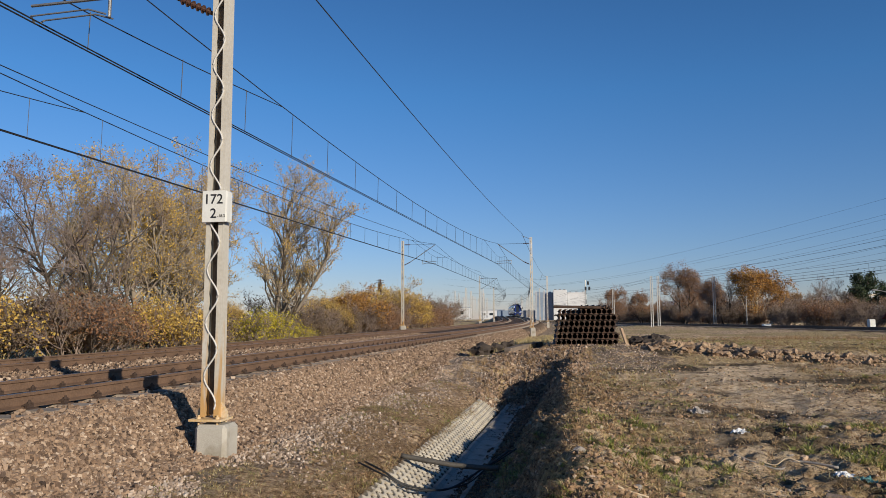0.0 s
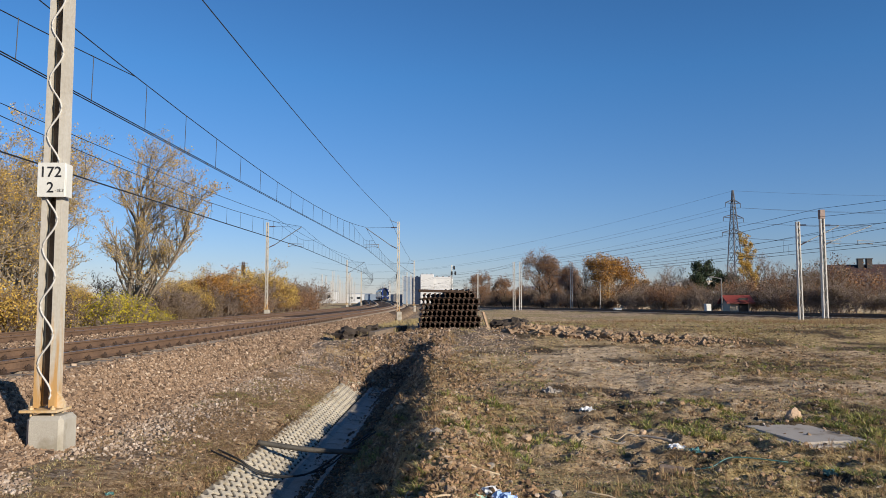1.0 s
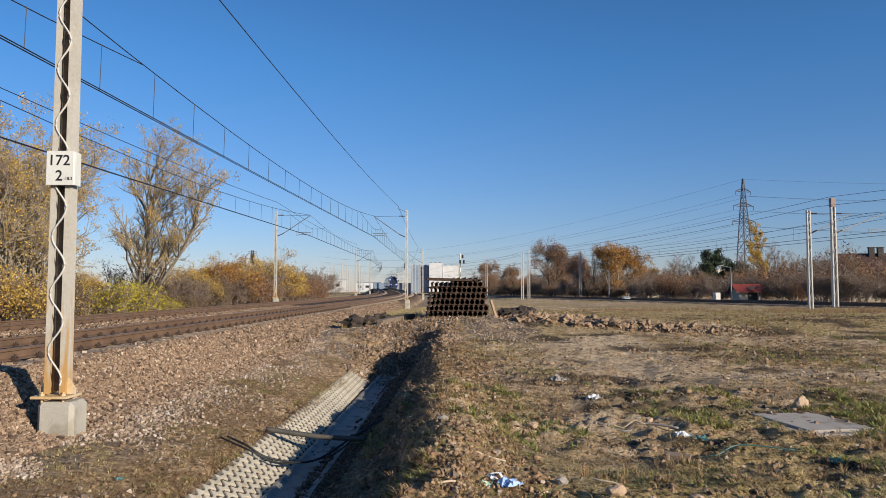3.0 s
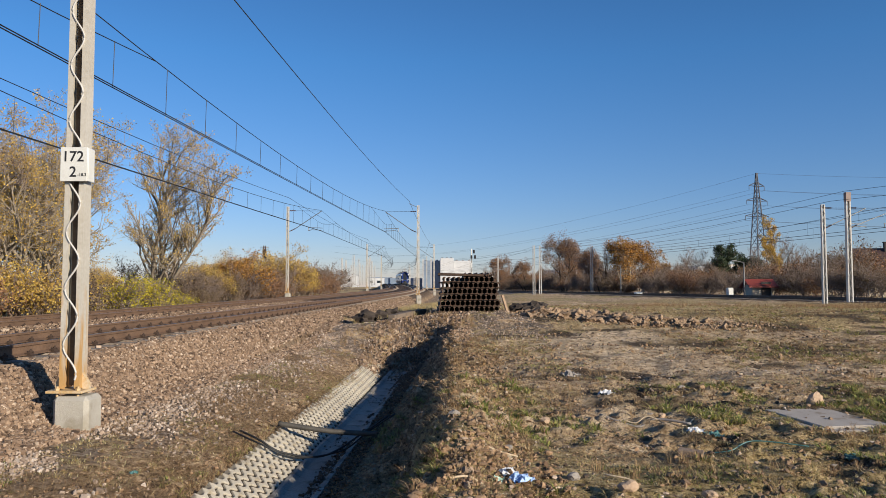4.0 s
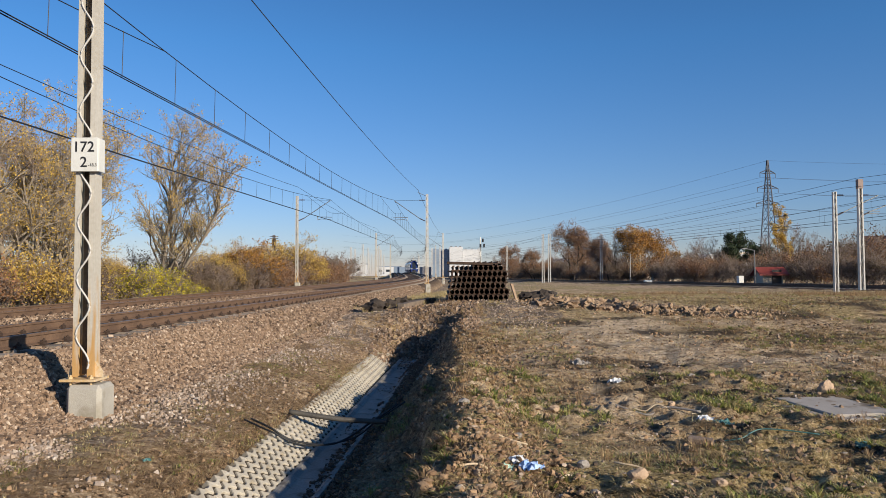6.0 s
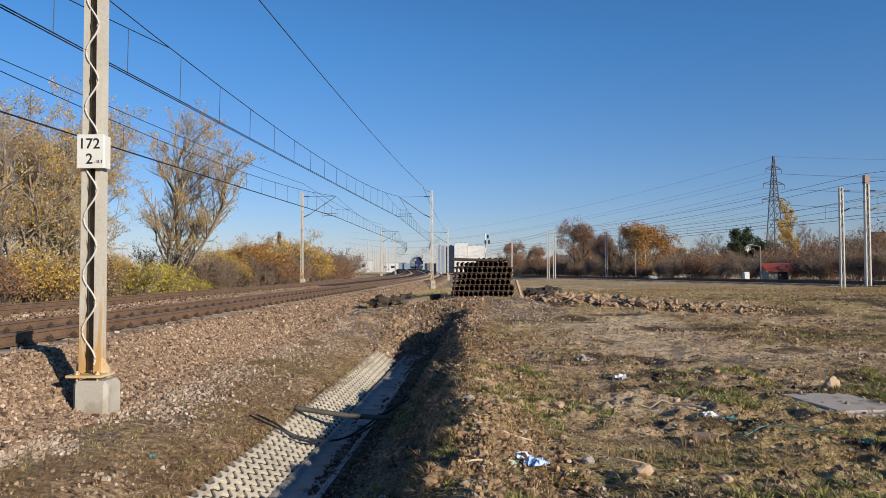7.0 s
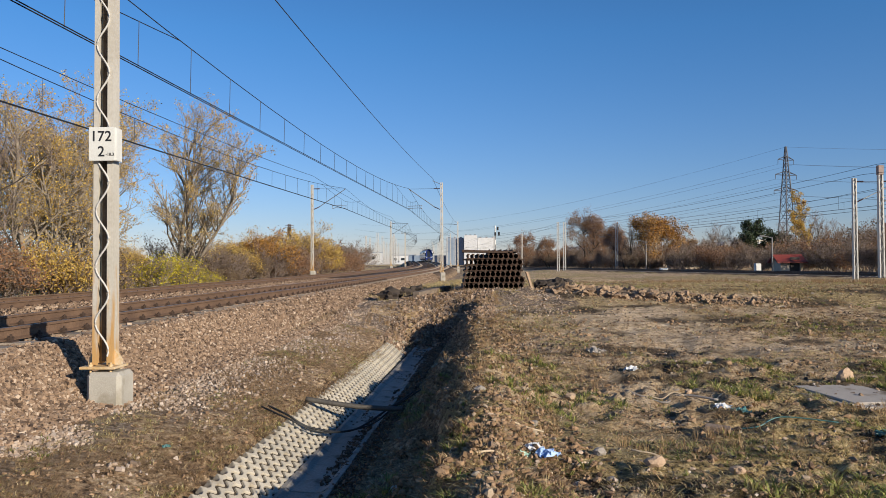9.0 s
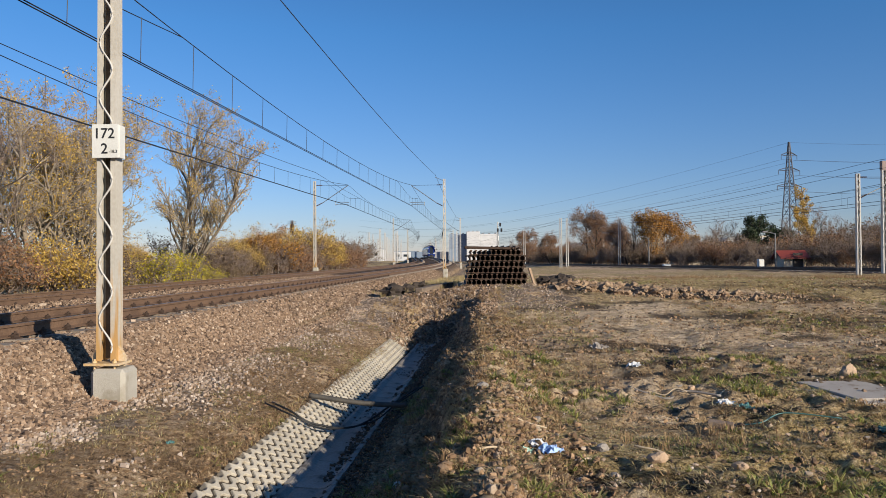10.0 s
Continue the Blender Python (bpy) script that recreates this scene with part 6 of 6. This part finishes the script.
def clod_bases(n, seed):
    """Lumpy crumbs from knocked-about icosahedra."""
    rs = np.random.RandomState(seed)
    g = (1 + 5 ** 0.5) / 2
    v = np.array([(-1, g, 0), (1, g, 0), (-1, -g, 0), (1, -g, 0), (0, -1, g), (0, 1, g), (0, -1, -g), (0, 1, -g), (g, 0, -1), (g, 0, 1), (-g, 0, -1), (-g, 0, 1)]) / 1.9
    f = np.array([(0, 11, 5), (0, 5, 1), (0, 1, 7), (0, 7, 10), (0, 10, 11), (1, 5, 9), (5, 11, 4), (11, 10, 2), (10, 7, 6), (7, 1, 8),
                  (3, 9, 4), (3, 4, 2), (3, 2, 6), (3, 6, 8), (3, 8, 9), (4, 9, 5), (2, 4, 11), (6, 2, 10), (8, 6, 7), (9, 8, 1)])
    return [(v * rs.uniform(0.55, 1.25, (12, 1)) * np.array([[1.1, 0.9, 0.6]]) * rs.uniform(0.7, 1.25, (1, 3)), f) for _ in range(n)]


STONES = stone_bases(14, 4, 0.38)
CLODS = clod_bases(12, 9)
RS = np.random.RandomState(12)


def spots(n, u0, u1, y0, y1, power=1.0):
    """Random places between two lines along the track; power crowds them towards y0."""
    u, y = RS.uniform(u0, u1, n), y0 + (y1 - y0) * RS.uniform(0, 1, n) ** power
    x = track_x(y) + u
    return u, x, y


def stones(name, label, n, u0, u1, y0, y1, s0, s1, mat, power=1.0, sink=0.2, keep=None, lift=0.0):
    u, x, y = spots(n, u0, u1, y0, y1, power)
    if keep is not None:
        k = keep(u, x, y)
        u, x, y = u[k], x[k], y[k]
    s = s0 + (s1 - s0) * RS.uniform(0, 1, len(x)) ** 2
    sc = s[:, None] * RS.uniform(0.65, 1.2, (len(x), 3))
    z = ground_z(x, y) + lift + sc[:, 2] * RS.uniform(-sink, 0.7, len(x))
    return scatter(name, label, "stones", CLODS if "clods" in name or name == "pebbles" else STONES, np.stack([x, y, z], 1), sc, RS.uniform(0, 6.28, (len(x), 2)), mat)


M_BALLAST = island_colours("crushed_stone", [(0.05, 0.031, 0.02), (0.19, 0.12, 0.075), (0.29, 0.195, 0.125), (0.115, 0.076, 0.052), (0.36, 0.25, 0.165), (0.23, 0.15, 0.095), (0.50, 0.39, 0.29)], 0.9)
M_PEBBLE = island_colours("pale_gravel", [(0.13, 0.093, 0.068), (0.35, 0.26, 0.19), (0.46, 0.355, 0.27), (0.24, 0.18, 0.138), (0.58, 0.49, 0.41)], 0.9)
M_CLOD = island_colours("soil_clods", [(0.13, 0.08, 0.042), (0.27, 0.17, 0.092), (0.36, 0.235, 0.135), (0.20, 0.13, 0.075), (0.30, 0.20, 0.12), (0.26, 0.17, 0.10), (0.16, 0.10, 0.06), (0.46, 0.37, 0.27)], 0.95)

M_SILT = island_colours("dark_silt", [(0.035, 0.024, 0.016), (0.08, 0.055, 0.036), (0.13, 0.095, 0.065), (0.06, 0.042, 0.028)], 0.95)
M_REDSOIL = island_colours("reddish_subsoil", [(0.10, 0.06, 0.034), (0.27, 0.165, 0.09), (0.40, 0.26, 0.15), (0.19, 0.115, 0.065)], 0.95)

stones("ballast_stones", "brown crushed stone ballast on the shoulder", 60000, 1.30, 2.95, 4.9, 17, 0.014, 0.036, M_BALLAST, 1.4)
stones("ballast_stones", "brown crushed stone ballast on the farther shoulder", 9000, 1.30, 2.95, 17, 28, 0.022, 0.045, M_BALLAST, 1.2)
stones("ballast_stones", "brown crushed stone ballast between the sleepers", 11000, -1.2, 1.4, 7, 34, 0.02, 0.042, M_BALLAST, 1.3,
       keep=lambda u, x, y: (np.abs(np.abs(u) - 0.7535) > 0.13) & ((np.abs(u) > 1.27) | (np.abs((y + 60.3) % 0.6 - 0.3) > 0.14)))
stones("ballast_stones", "brown crushed stone ballast between the tracks", 12000, -4.5, -1.2, 9, 48, 0.02, 0.045, M_BALLAST, 1.2)
stones("ballast_stones", "brown crushed stone ballast further along the shoulder", 7000, 1.3, 2.9, 28, 62, 0.025, 0.05, M_BALLAST, 1.2)
stones("gravel", "pale mixed gravel below the ballast", 26000, 2.3, 4.3, 5.5, 22, 0.008, 0.03, M_PEBBLE, 1.4,
       keep=lambda u, x, y: (RS.uniform(0, 1, len(u)) < np.exp(-((u - 3.0) / 0.6) ** 2) + 0.05) & (fnoise(x * 0.9, y * 0.9, 3) > 0.43))
stones("gravel", "pale gravel on the bank around the rail stack", 6500, 2.8, 9.2, 18.8, 27, 0.010, 0.028, M_PEBBLE)
stones("ballast_stones", "dark broken stone at the head of the ditch", 3500, 4.2, 7.2, 18.6, 24.5, 0.02, 0.055, M_BALLAST)
stones("soil_clods", "loose clods and pebbles on the field", 20000, 6.3, 16, 4.8, 16, 0.005, 0.02, M_CLOD, 1.3)
stones("soil_clods", "larger soil clods scattered over the field", 6000, 6.4, 15, 4.8, 18, 0.012, 0.05, M_CLOD, 1.4, 0.4,
       keep=lambda u, x, y: fnoise(x * 0.7, y * 0.7, 3) > 0.47)
stones("soil_clods", "reddish clods of dug soil at the edge of the bank", 2200, 6.4, 8.2, 4.8, 7.6, 0.008, 0.042, M_REDSOIL, 1.0, 0.4,
       keep=lambda u, x, y: fnoise(x * 1.1 + 3, y * 1.1, 3) > 0.47)
stones("soil_clods", "dark damp clods in patches over the field", 4200, 6.8, 17, 4.8, 20, 0.012, 0.045, M_SILT, 1.3, 0.4,
       keep=lambda u, x, y: fnoise(x * 0.9 + 60, y * 0.9, 3) > 0.50)
stones("pebbles", "small pale pebbles scattered over the field", 3200, 6.6, 18, 4.8, 24, 0.010, 0.035, M_PEBBLE, 1.3)
stones("soil_clods", "crumbled soil between the dug mounds", 6000, 8.5, 16.5, 19.5, 26, 0.015, 0.07, M_CLOD, 1.0,
       keep=lambda u, x, y: np.abs((y - 24.0) + 2.6 * np.clip((x - 3.4) / 5.6, 0, 1) ** 0.7) < 0.9)
stones("soil_clods", "loose clods and pebbles on the slope", 3200, 2.9, 4.6, 5.0, 20, 0.006, 0.03, M_CLOD, 1.2)
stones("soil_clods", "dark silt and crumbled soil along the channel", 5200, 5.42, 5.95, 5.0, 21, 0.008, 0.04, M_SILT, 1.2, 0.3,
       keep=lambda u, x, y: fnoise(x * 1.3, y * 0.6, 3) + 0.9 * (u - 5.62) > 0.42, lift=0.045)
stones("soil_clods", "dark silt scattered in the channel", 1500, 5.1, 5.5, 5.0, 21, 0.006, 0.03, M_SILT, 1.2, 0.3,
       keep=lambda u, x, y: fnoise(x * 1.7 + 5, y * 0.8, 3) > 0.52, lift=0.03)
stones("soil_clods", "loose clods at the edge of the ditch", 7500, 5.9, 7.9, 4.6, 18, 0.006, 0.045, M_CLOD, 1.3)
stones("soil_clods", "loose clods and stones on the far field", 7000, 7, 24, 15, 45, 0.012, 0.055, M_CLOD, 1.3,
       keep=lambda u, x, y: sandy_at(x, y) < 0.4)


def blades(seed, n, h, spread, bend, width):
    """A tuft of curved, tapering blades."""
    rs = np.random.RandomState(seed)
    v, f = [], []
    for i in range(n):
        a, r = rs.uniform(0, 6.28), rs.uniform(0, spread * 0.4)
        bx, by = r * math.cos(a), r * math.sin(a)
        a2 = a + rs.uniform(-0.8, 0.8)
        hh, out = h * rs.uniform(0.5, 1.1), bend * rs.uniform(0.3, 1.3)
        dx, dy = math.cos(a2), math.sin(a2)
        w = width * rs.uniform(0.6, 1.2)
        k = len(v)
        v += [(bx - dy * w, by + dx * w, -0.02), (bx + dy * w, by - dx * w, -0.02),
              (bx + dx * out * 0.4 + dy * w * 0.8, by + dy * out * 0.4 - dx * w * 0.8, hh * 0.65), (bx + dx * out * 0.4 - dy * w * 0.8, by + dy * out * 0.4 + dx * w * 0.8, hh * 0.65),
              (bx + dx * out, by + dy * out, hh), (bx + dx * out, by + dy * out, hh)]
        f += [(k, k + 1, k + 2, k + 3), (k + 3, k + 2, k + 4, k + 5)]
    return np.array(v), np.array(f)


TUFT_LOW = [blades(s, 12, 0.040, 0.16, 0.10, 0.0045) for s in range(4)]
TUFT_TALL = [blades(s + 10, 16, 0.20, 0.14, 0.12, 0.0035) for s in range(4)]
TUFT_ROSETTE = [blades(s + 30, 18, 0.085, 0.16, 0.15, 0.009) for s in range(4)]
TUFT_STRAW = [blades(s + 20, 8, 0.022, 0.22, 0.17, 0.0035) for s in range(4)]
M_GREEN = island_colours("green_grass", [(0.10, 0.12, 0.025), (0.19, 0.22, 0.045), (0.32, 0.33, 0.08), (0.44, 0.38, 0.15), (0.40, 0.30, 0.13)], 0.7, translucent=0.25)
M_DRY = island_colours("dry_grass", [(0.24, 0.15, 0.06), (0.42, 0.30, 0.13), (0.58, 0.45, 0.22), (0.34, 0.28, 0.10), (0.74, 0.61, 0.37), (0.22, 0.22, 0.06)], 0.8, translucent=0.2)
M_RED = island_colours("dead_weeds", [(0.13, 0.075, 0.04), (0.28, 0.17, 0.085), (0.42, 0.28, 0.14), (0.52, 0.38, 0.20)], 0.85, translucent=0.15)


def tufts(name, label, bases, n, u0, u1, y0, y1, s0, s1, mat, power=1.0, cover=0.5, freq=0.5, seed=0.0):
    u, x, y = spots(n, u0, u1, y0, y1, power)
    k = fnoise(x * freq + seed, y * freq - seed, 3) > cover
    k &= (sandy_at(x, y) < 0.35) | (RS.uniform(0, 1, len(x)) < 0.12)
    k &= ~((np.abs(x - 5.0) < 0.5) & (np.abs(y - 9.32) < 0.58))
    x, y = x[k], y[k]
    s = RS.uniform(s0, s1, len(x))
    sc = np.stack([s, s, s * RS.uniform(0.6, 1.2, len(x))], 1)
    rot = np.stack([RS.uniform(0, 6.28, len(x)), RS.uniform(-0.15, 0.15, len(x))], 1)
    return scatter(name, label, "grass", bases, np.stack([x, y, ground_z(x, y)], 1), sc, rot, mat)


tufts("dry_grass", "short dry grass on the field", TUFT_LOW, 7000, 6.8, 17, 4.8, 17, 0.35, 0.85, M_DRY, 1.3, 0.54, 0.6)
tufts("dry_grass", "taller dry grass in clumps on the field", TUFT_TALL, 1500, 7.4, 18, 4.8, 20, 0.25, 0.55, M_DRY, 1.2, 0.62, 0.8, 33)
tufts("straw", "flattened straw on the field", TUFT_STRAW, 20000, 6.5, 18, 4.8, 22, 0.3, 1.0, M_DRY, 1.3, 0.42, 0.8, 4)
tufts("green_grass", "small green grass tufts on the field", TUFT_LOW, 7000, 7.6, 16, 4.8, 17, 0.5, 1.2, M_GREEN, 1.3, 0.615, 0.9, 9)
tufts("green_weeds", "green weeds in clumps on the field", TUFT_ROSETTE, 4200, 7.2, 15, 4.8, 12, 0.4, 1.15, M_GREEN, 1.2, 0.645, 1.1, 15)
tufts("dead_weeds", "reddish dead weeds in clumps on the field", TUFT_TALL, 1300, 8.5, 16, 6.5, 14, 0.3, 0.75, M_RED, 1.0, 0.60, 0.6, 21)
tufts("dry_grass", "dry grass on the middle of the field", TUFT_LOW, 8000, 7.2, 34, 15, 48, 0.9, 2.0, M_DRY, 1.2, 0.50, 0.3, 3)
tufts("green_grass", "green patches on the middle of the field", TUFT_LOW, 3000, 7.5, 30, 14, 40, 0.8, 1.8, M_GREEN, 1.2, 0.60, 0.35, 31)
tufts("dead_weeds", "low brown weeds in patches on the field", TUFT_LOW, 3500, 7.2, 18, 4.8, 18, 0.6, 1.5, M_RED, 1.2, 0.54, 0.7, 81)
tufts("dead_weeds", "brown weeds over the middle of the field", TUFT_ROSETTE, 5200, 9, 36, 14, 46, 0.4, 1.0, M_RED, 1.1, 0.47, 0.33, 83)
tufts("green_weeds", "green weeds over the middle of the field", TUFT_ROSETTE, 2600, 11, 32, 14, 40, 0.5, 1.1, M_GREEN, 1.1, 0.56, 0.4, 85)
tufts("straw", "flattened straw over the middle of the field", TUFT_STRAW, 6000, 7.2, 30, 16, 42, 1.0, 2.4, M_DRY, 1.2, 0.45, 0.5, 87)
tufts("dead_weeds", "brown weeds along the far edge of the field", TUFT_TALL, 3800, 16, 36, 30, 44, 0.6, 1.5, M_RED, 1.0, 0.55, 0.2, 41)
tufts("dry_grass", "sparse dry grass on the ditch slope", TUFT_LOW, 2200, 3.0, 4.65, 4.5, 20, 0.4, 0.9, M_DRY, 1.2, 0.48, 0.8, 2)
tufts("straw", "brown plant litter on the ditch slope", TUFT_STRAW, 12000, 2.8, 4.65, 4.5, 20, 0.4, 1.1, M_RED, 1.2, 0.40, 0.8, 52)
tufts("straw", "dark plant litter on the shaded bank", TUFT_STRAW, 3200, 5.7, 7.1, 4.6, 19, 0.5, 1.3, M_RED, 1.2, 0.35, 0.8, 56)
tufts("green_grass", "green tufts on the ditch slope", TUFT_LOW, 900, 3.0, 4.65, 4.5, 20, 0.4, 1.3, M_GREEN, 1.2, 0.56, 0.9, 6)
tufts("green_weeds", "green weeds on the shaded bank", TUFT_ROSETTE, 900, 5.8, 7.1, 4.6, 12, 0.4, 0.9, M_GREEN, 1.2, 0.56, 0.9, 8)
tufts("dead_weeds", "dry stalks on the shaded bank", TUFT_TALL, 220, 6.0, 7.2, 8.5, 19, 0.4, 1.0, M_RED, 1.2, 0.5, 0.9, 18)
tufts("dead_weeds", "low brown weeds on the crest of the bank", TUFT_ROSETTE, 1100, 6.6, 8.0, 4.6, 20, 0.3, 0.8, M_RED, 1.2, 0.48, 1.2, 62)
tufts("dead_weeds", "brown weeds on the gravel bank", TUFT_TALL, 900, 3.4, 7.4, 19.5, 25, 0.3, 0.9, M_RED, 1.0, 0.5, 0.9, 66)
tufts("green_grass", "green tufts on the gravel bank", TUFT_LOW, 500, 3.2, 5.5, 19, 25, 0.5, 1.2, M_GREEN, 1.0, 0.5, 0.9, 68)
tufts("dry_grass", "dry grass below the first track", TUFT_TALL, 900, 2.6, 5.5, 24, 60, 0.6, 1.4, M_DRY, 1.0, 0.45, 0.5, 12)
tufts("dead_weeds", "dry weeds beyond the second track", TUFT_TALL, 4500, -12, -8.2, 14, 80, 1.2, 3.2, M_DRY, 1.0, 0.35, 0.4, 14)


# ---- paved ditch ----
def lattice_paver(length=0.6, width=0.55, rows=5, cells=3):
    """Concrete lattice paver: zigzag ribs that touch at their points, with holes between."""
    vs, fs = [], []
    dv, du = width / rows, length / cells
    for r in range(rows):
        v0 = (r + 0.5) * dv - width / 2
        n = cells * 4
        k0 = len(vs)
        for i in range(n + 1):
            a = i * du / 4 - length / 2 + 0.004 * (i == 0) - 0.004 * (i == n)
            c = v0 + (0.0, 0.30, 0.0, -0.30)[i % 4] * dv
            w = 0.23 if i % 2 == 0 else 0.40
            for h, z in ((-w, -0.08), (-w + 0.04, -0.008), (-w + 0.09, 0.0), (w - 0.09, 0.0), (w - 0.04, -0.008), (w, -0.08)):
                vs.append((c + h * dv, a, z))
        for i in range(n):
            for q in range(5):
                a = k0 + i * 6 + q
                fs.append((a, a + 1, a + 7, a + 6))
        fs += [tuple(k0 + q for q in range(6)), tuple(k0 + n * 6 + 5 - q for q in range(6))]
    me = bpy.data.meshes.new("lattice_paver")
    me.from_pydata(vs, [], fs)
    me.materials.append(M_PAVER)
    return me


def trough(length=0.98):
    """Concrete channel piece with low rims."""
    prof = [(-0.27, 0.0), (-0.27, 0.05), (-0.22, 0.05), (-0.16, 0.012), (0.10, 0.0), (0.16, 0.012), (0.22, 0.05), (0.27, 0.05), (0.27, 0.0), (0.27, -0.06), (-0.27, -0.06)]
    n = len(prof)
    vs = [(x, -length / 2, z) for x, z in prof] + [(x, length / 2, z) for x, z in prof]
    fs = [(k, (k + 1) % n, n + (k + 1) % n, n + k) for k in range(n)] + [tuple(range(n))[::-1], tuple(range(n, 2 * n))]
    me = bpy.data.meshes.new("channel_piece")
    me.from_pydata(vs, [], fs)
    me.materials.append(M_TROUGH)
    return me


M_PAVER = material("pale_paver_concrete", (0.53, 0.48, 0.39), (0.41, 0.365, 0.29), rough=0.9, scale=5, fine=60, bump=0.3, objvary=0.10,
                   stain=(0.28, 0.22, 0.14), stain_amount=0.1, stain_scale=4)
M_TROUGH = material("silty_channel_concrete", (0.34, 0.31, 0.27), (0.22, 0.195, 0.165), rough=0.8, scale=3, fine=40, bump=0.2, objvary=0.12,
                    stain=(0.07, 0.05, 0.032), stain_amount=0.2, stain_scale=3.5)
ditch = tagged(empty("paved_ditch"), "paved drainage ditch with lattice pavers and concrete channel", "ditch", kind="structure")
PAVER, TROUGH = lattice_paver(), trough()
# strip of soil under the pavers, its colour carrying the holes' shade
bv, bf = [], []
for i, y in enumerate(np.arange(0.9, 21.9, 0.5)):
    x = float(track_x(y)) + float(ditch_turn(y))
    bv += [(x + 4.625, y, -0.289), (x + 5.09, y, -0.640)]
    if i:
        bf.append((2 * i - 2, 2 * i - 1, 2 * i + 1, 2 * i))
mesh_ob("humus_bed", bv, bf, M_HUMUS, ditch, "humus between the pavers, darkened for the shade in the holes")
rnd = random.Random(3)
for y in np.arange(1.2, 21.4, 0.605):
    turn = -math.degrees(math.atan(0.037))
    for u, z, tilt in ((4.83, -0.418, 37.0), (5.83, -0.50, -24.0)):
        if u > 5 and y < 15.5:
            continue
        u += float(ditch_turn(y))
        o = new("paver", PAVER)
        o.parent = ditch
        o.matrix_basis = pose(float(track_x(y)) + u, y, z + rnd.uniform(-0.008, 0.008), 0, 0, turn) @ pose(0, 0, 0, rnd.uniform(-0.8, 0.8), tilt + rnd.uniform(-1.5, 1.5), rnd.uniform(-0.6, 0.6))
for y in np.arange(1.0, 21.2, 1.0):
    o = new("channel_piece", TROUGH)
    o.parent = ditch
    o.matrix_basis = pose(float(track_x(y)) + 5.34 + 0.5 * float(ditch_turn(y)), y, -0.615 + rnd.uniform(-0.006, 0.006), 0, 0, -math.degrees(math.atan(0.055)) + rnd.uniform(-0.5, 0.5))
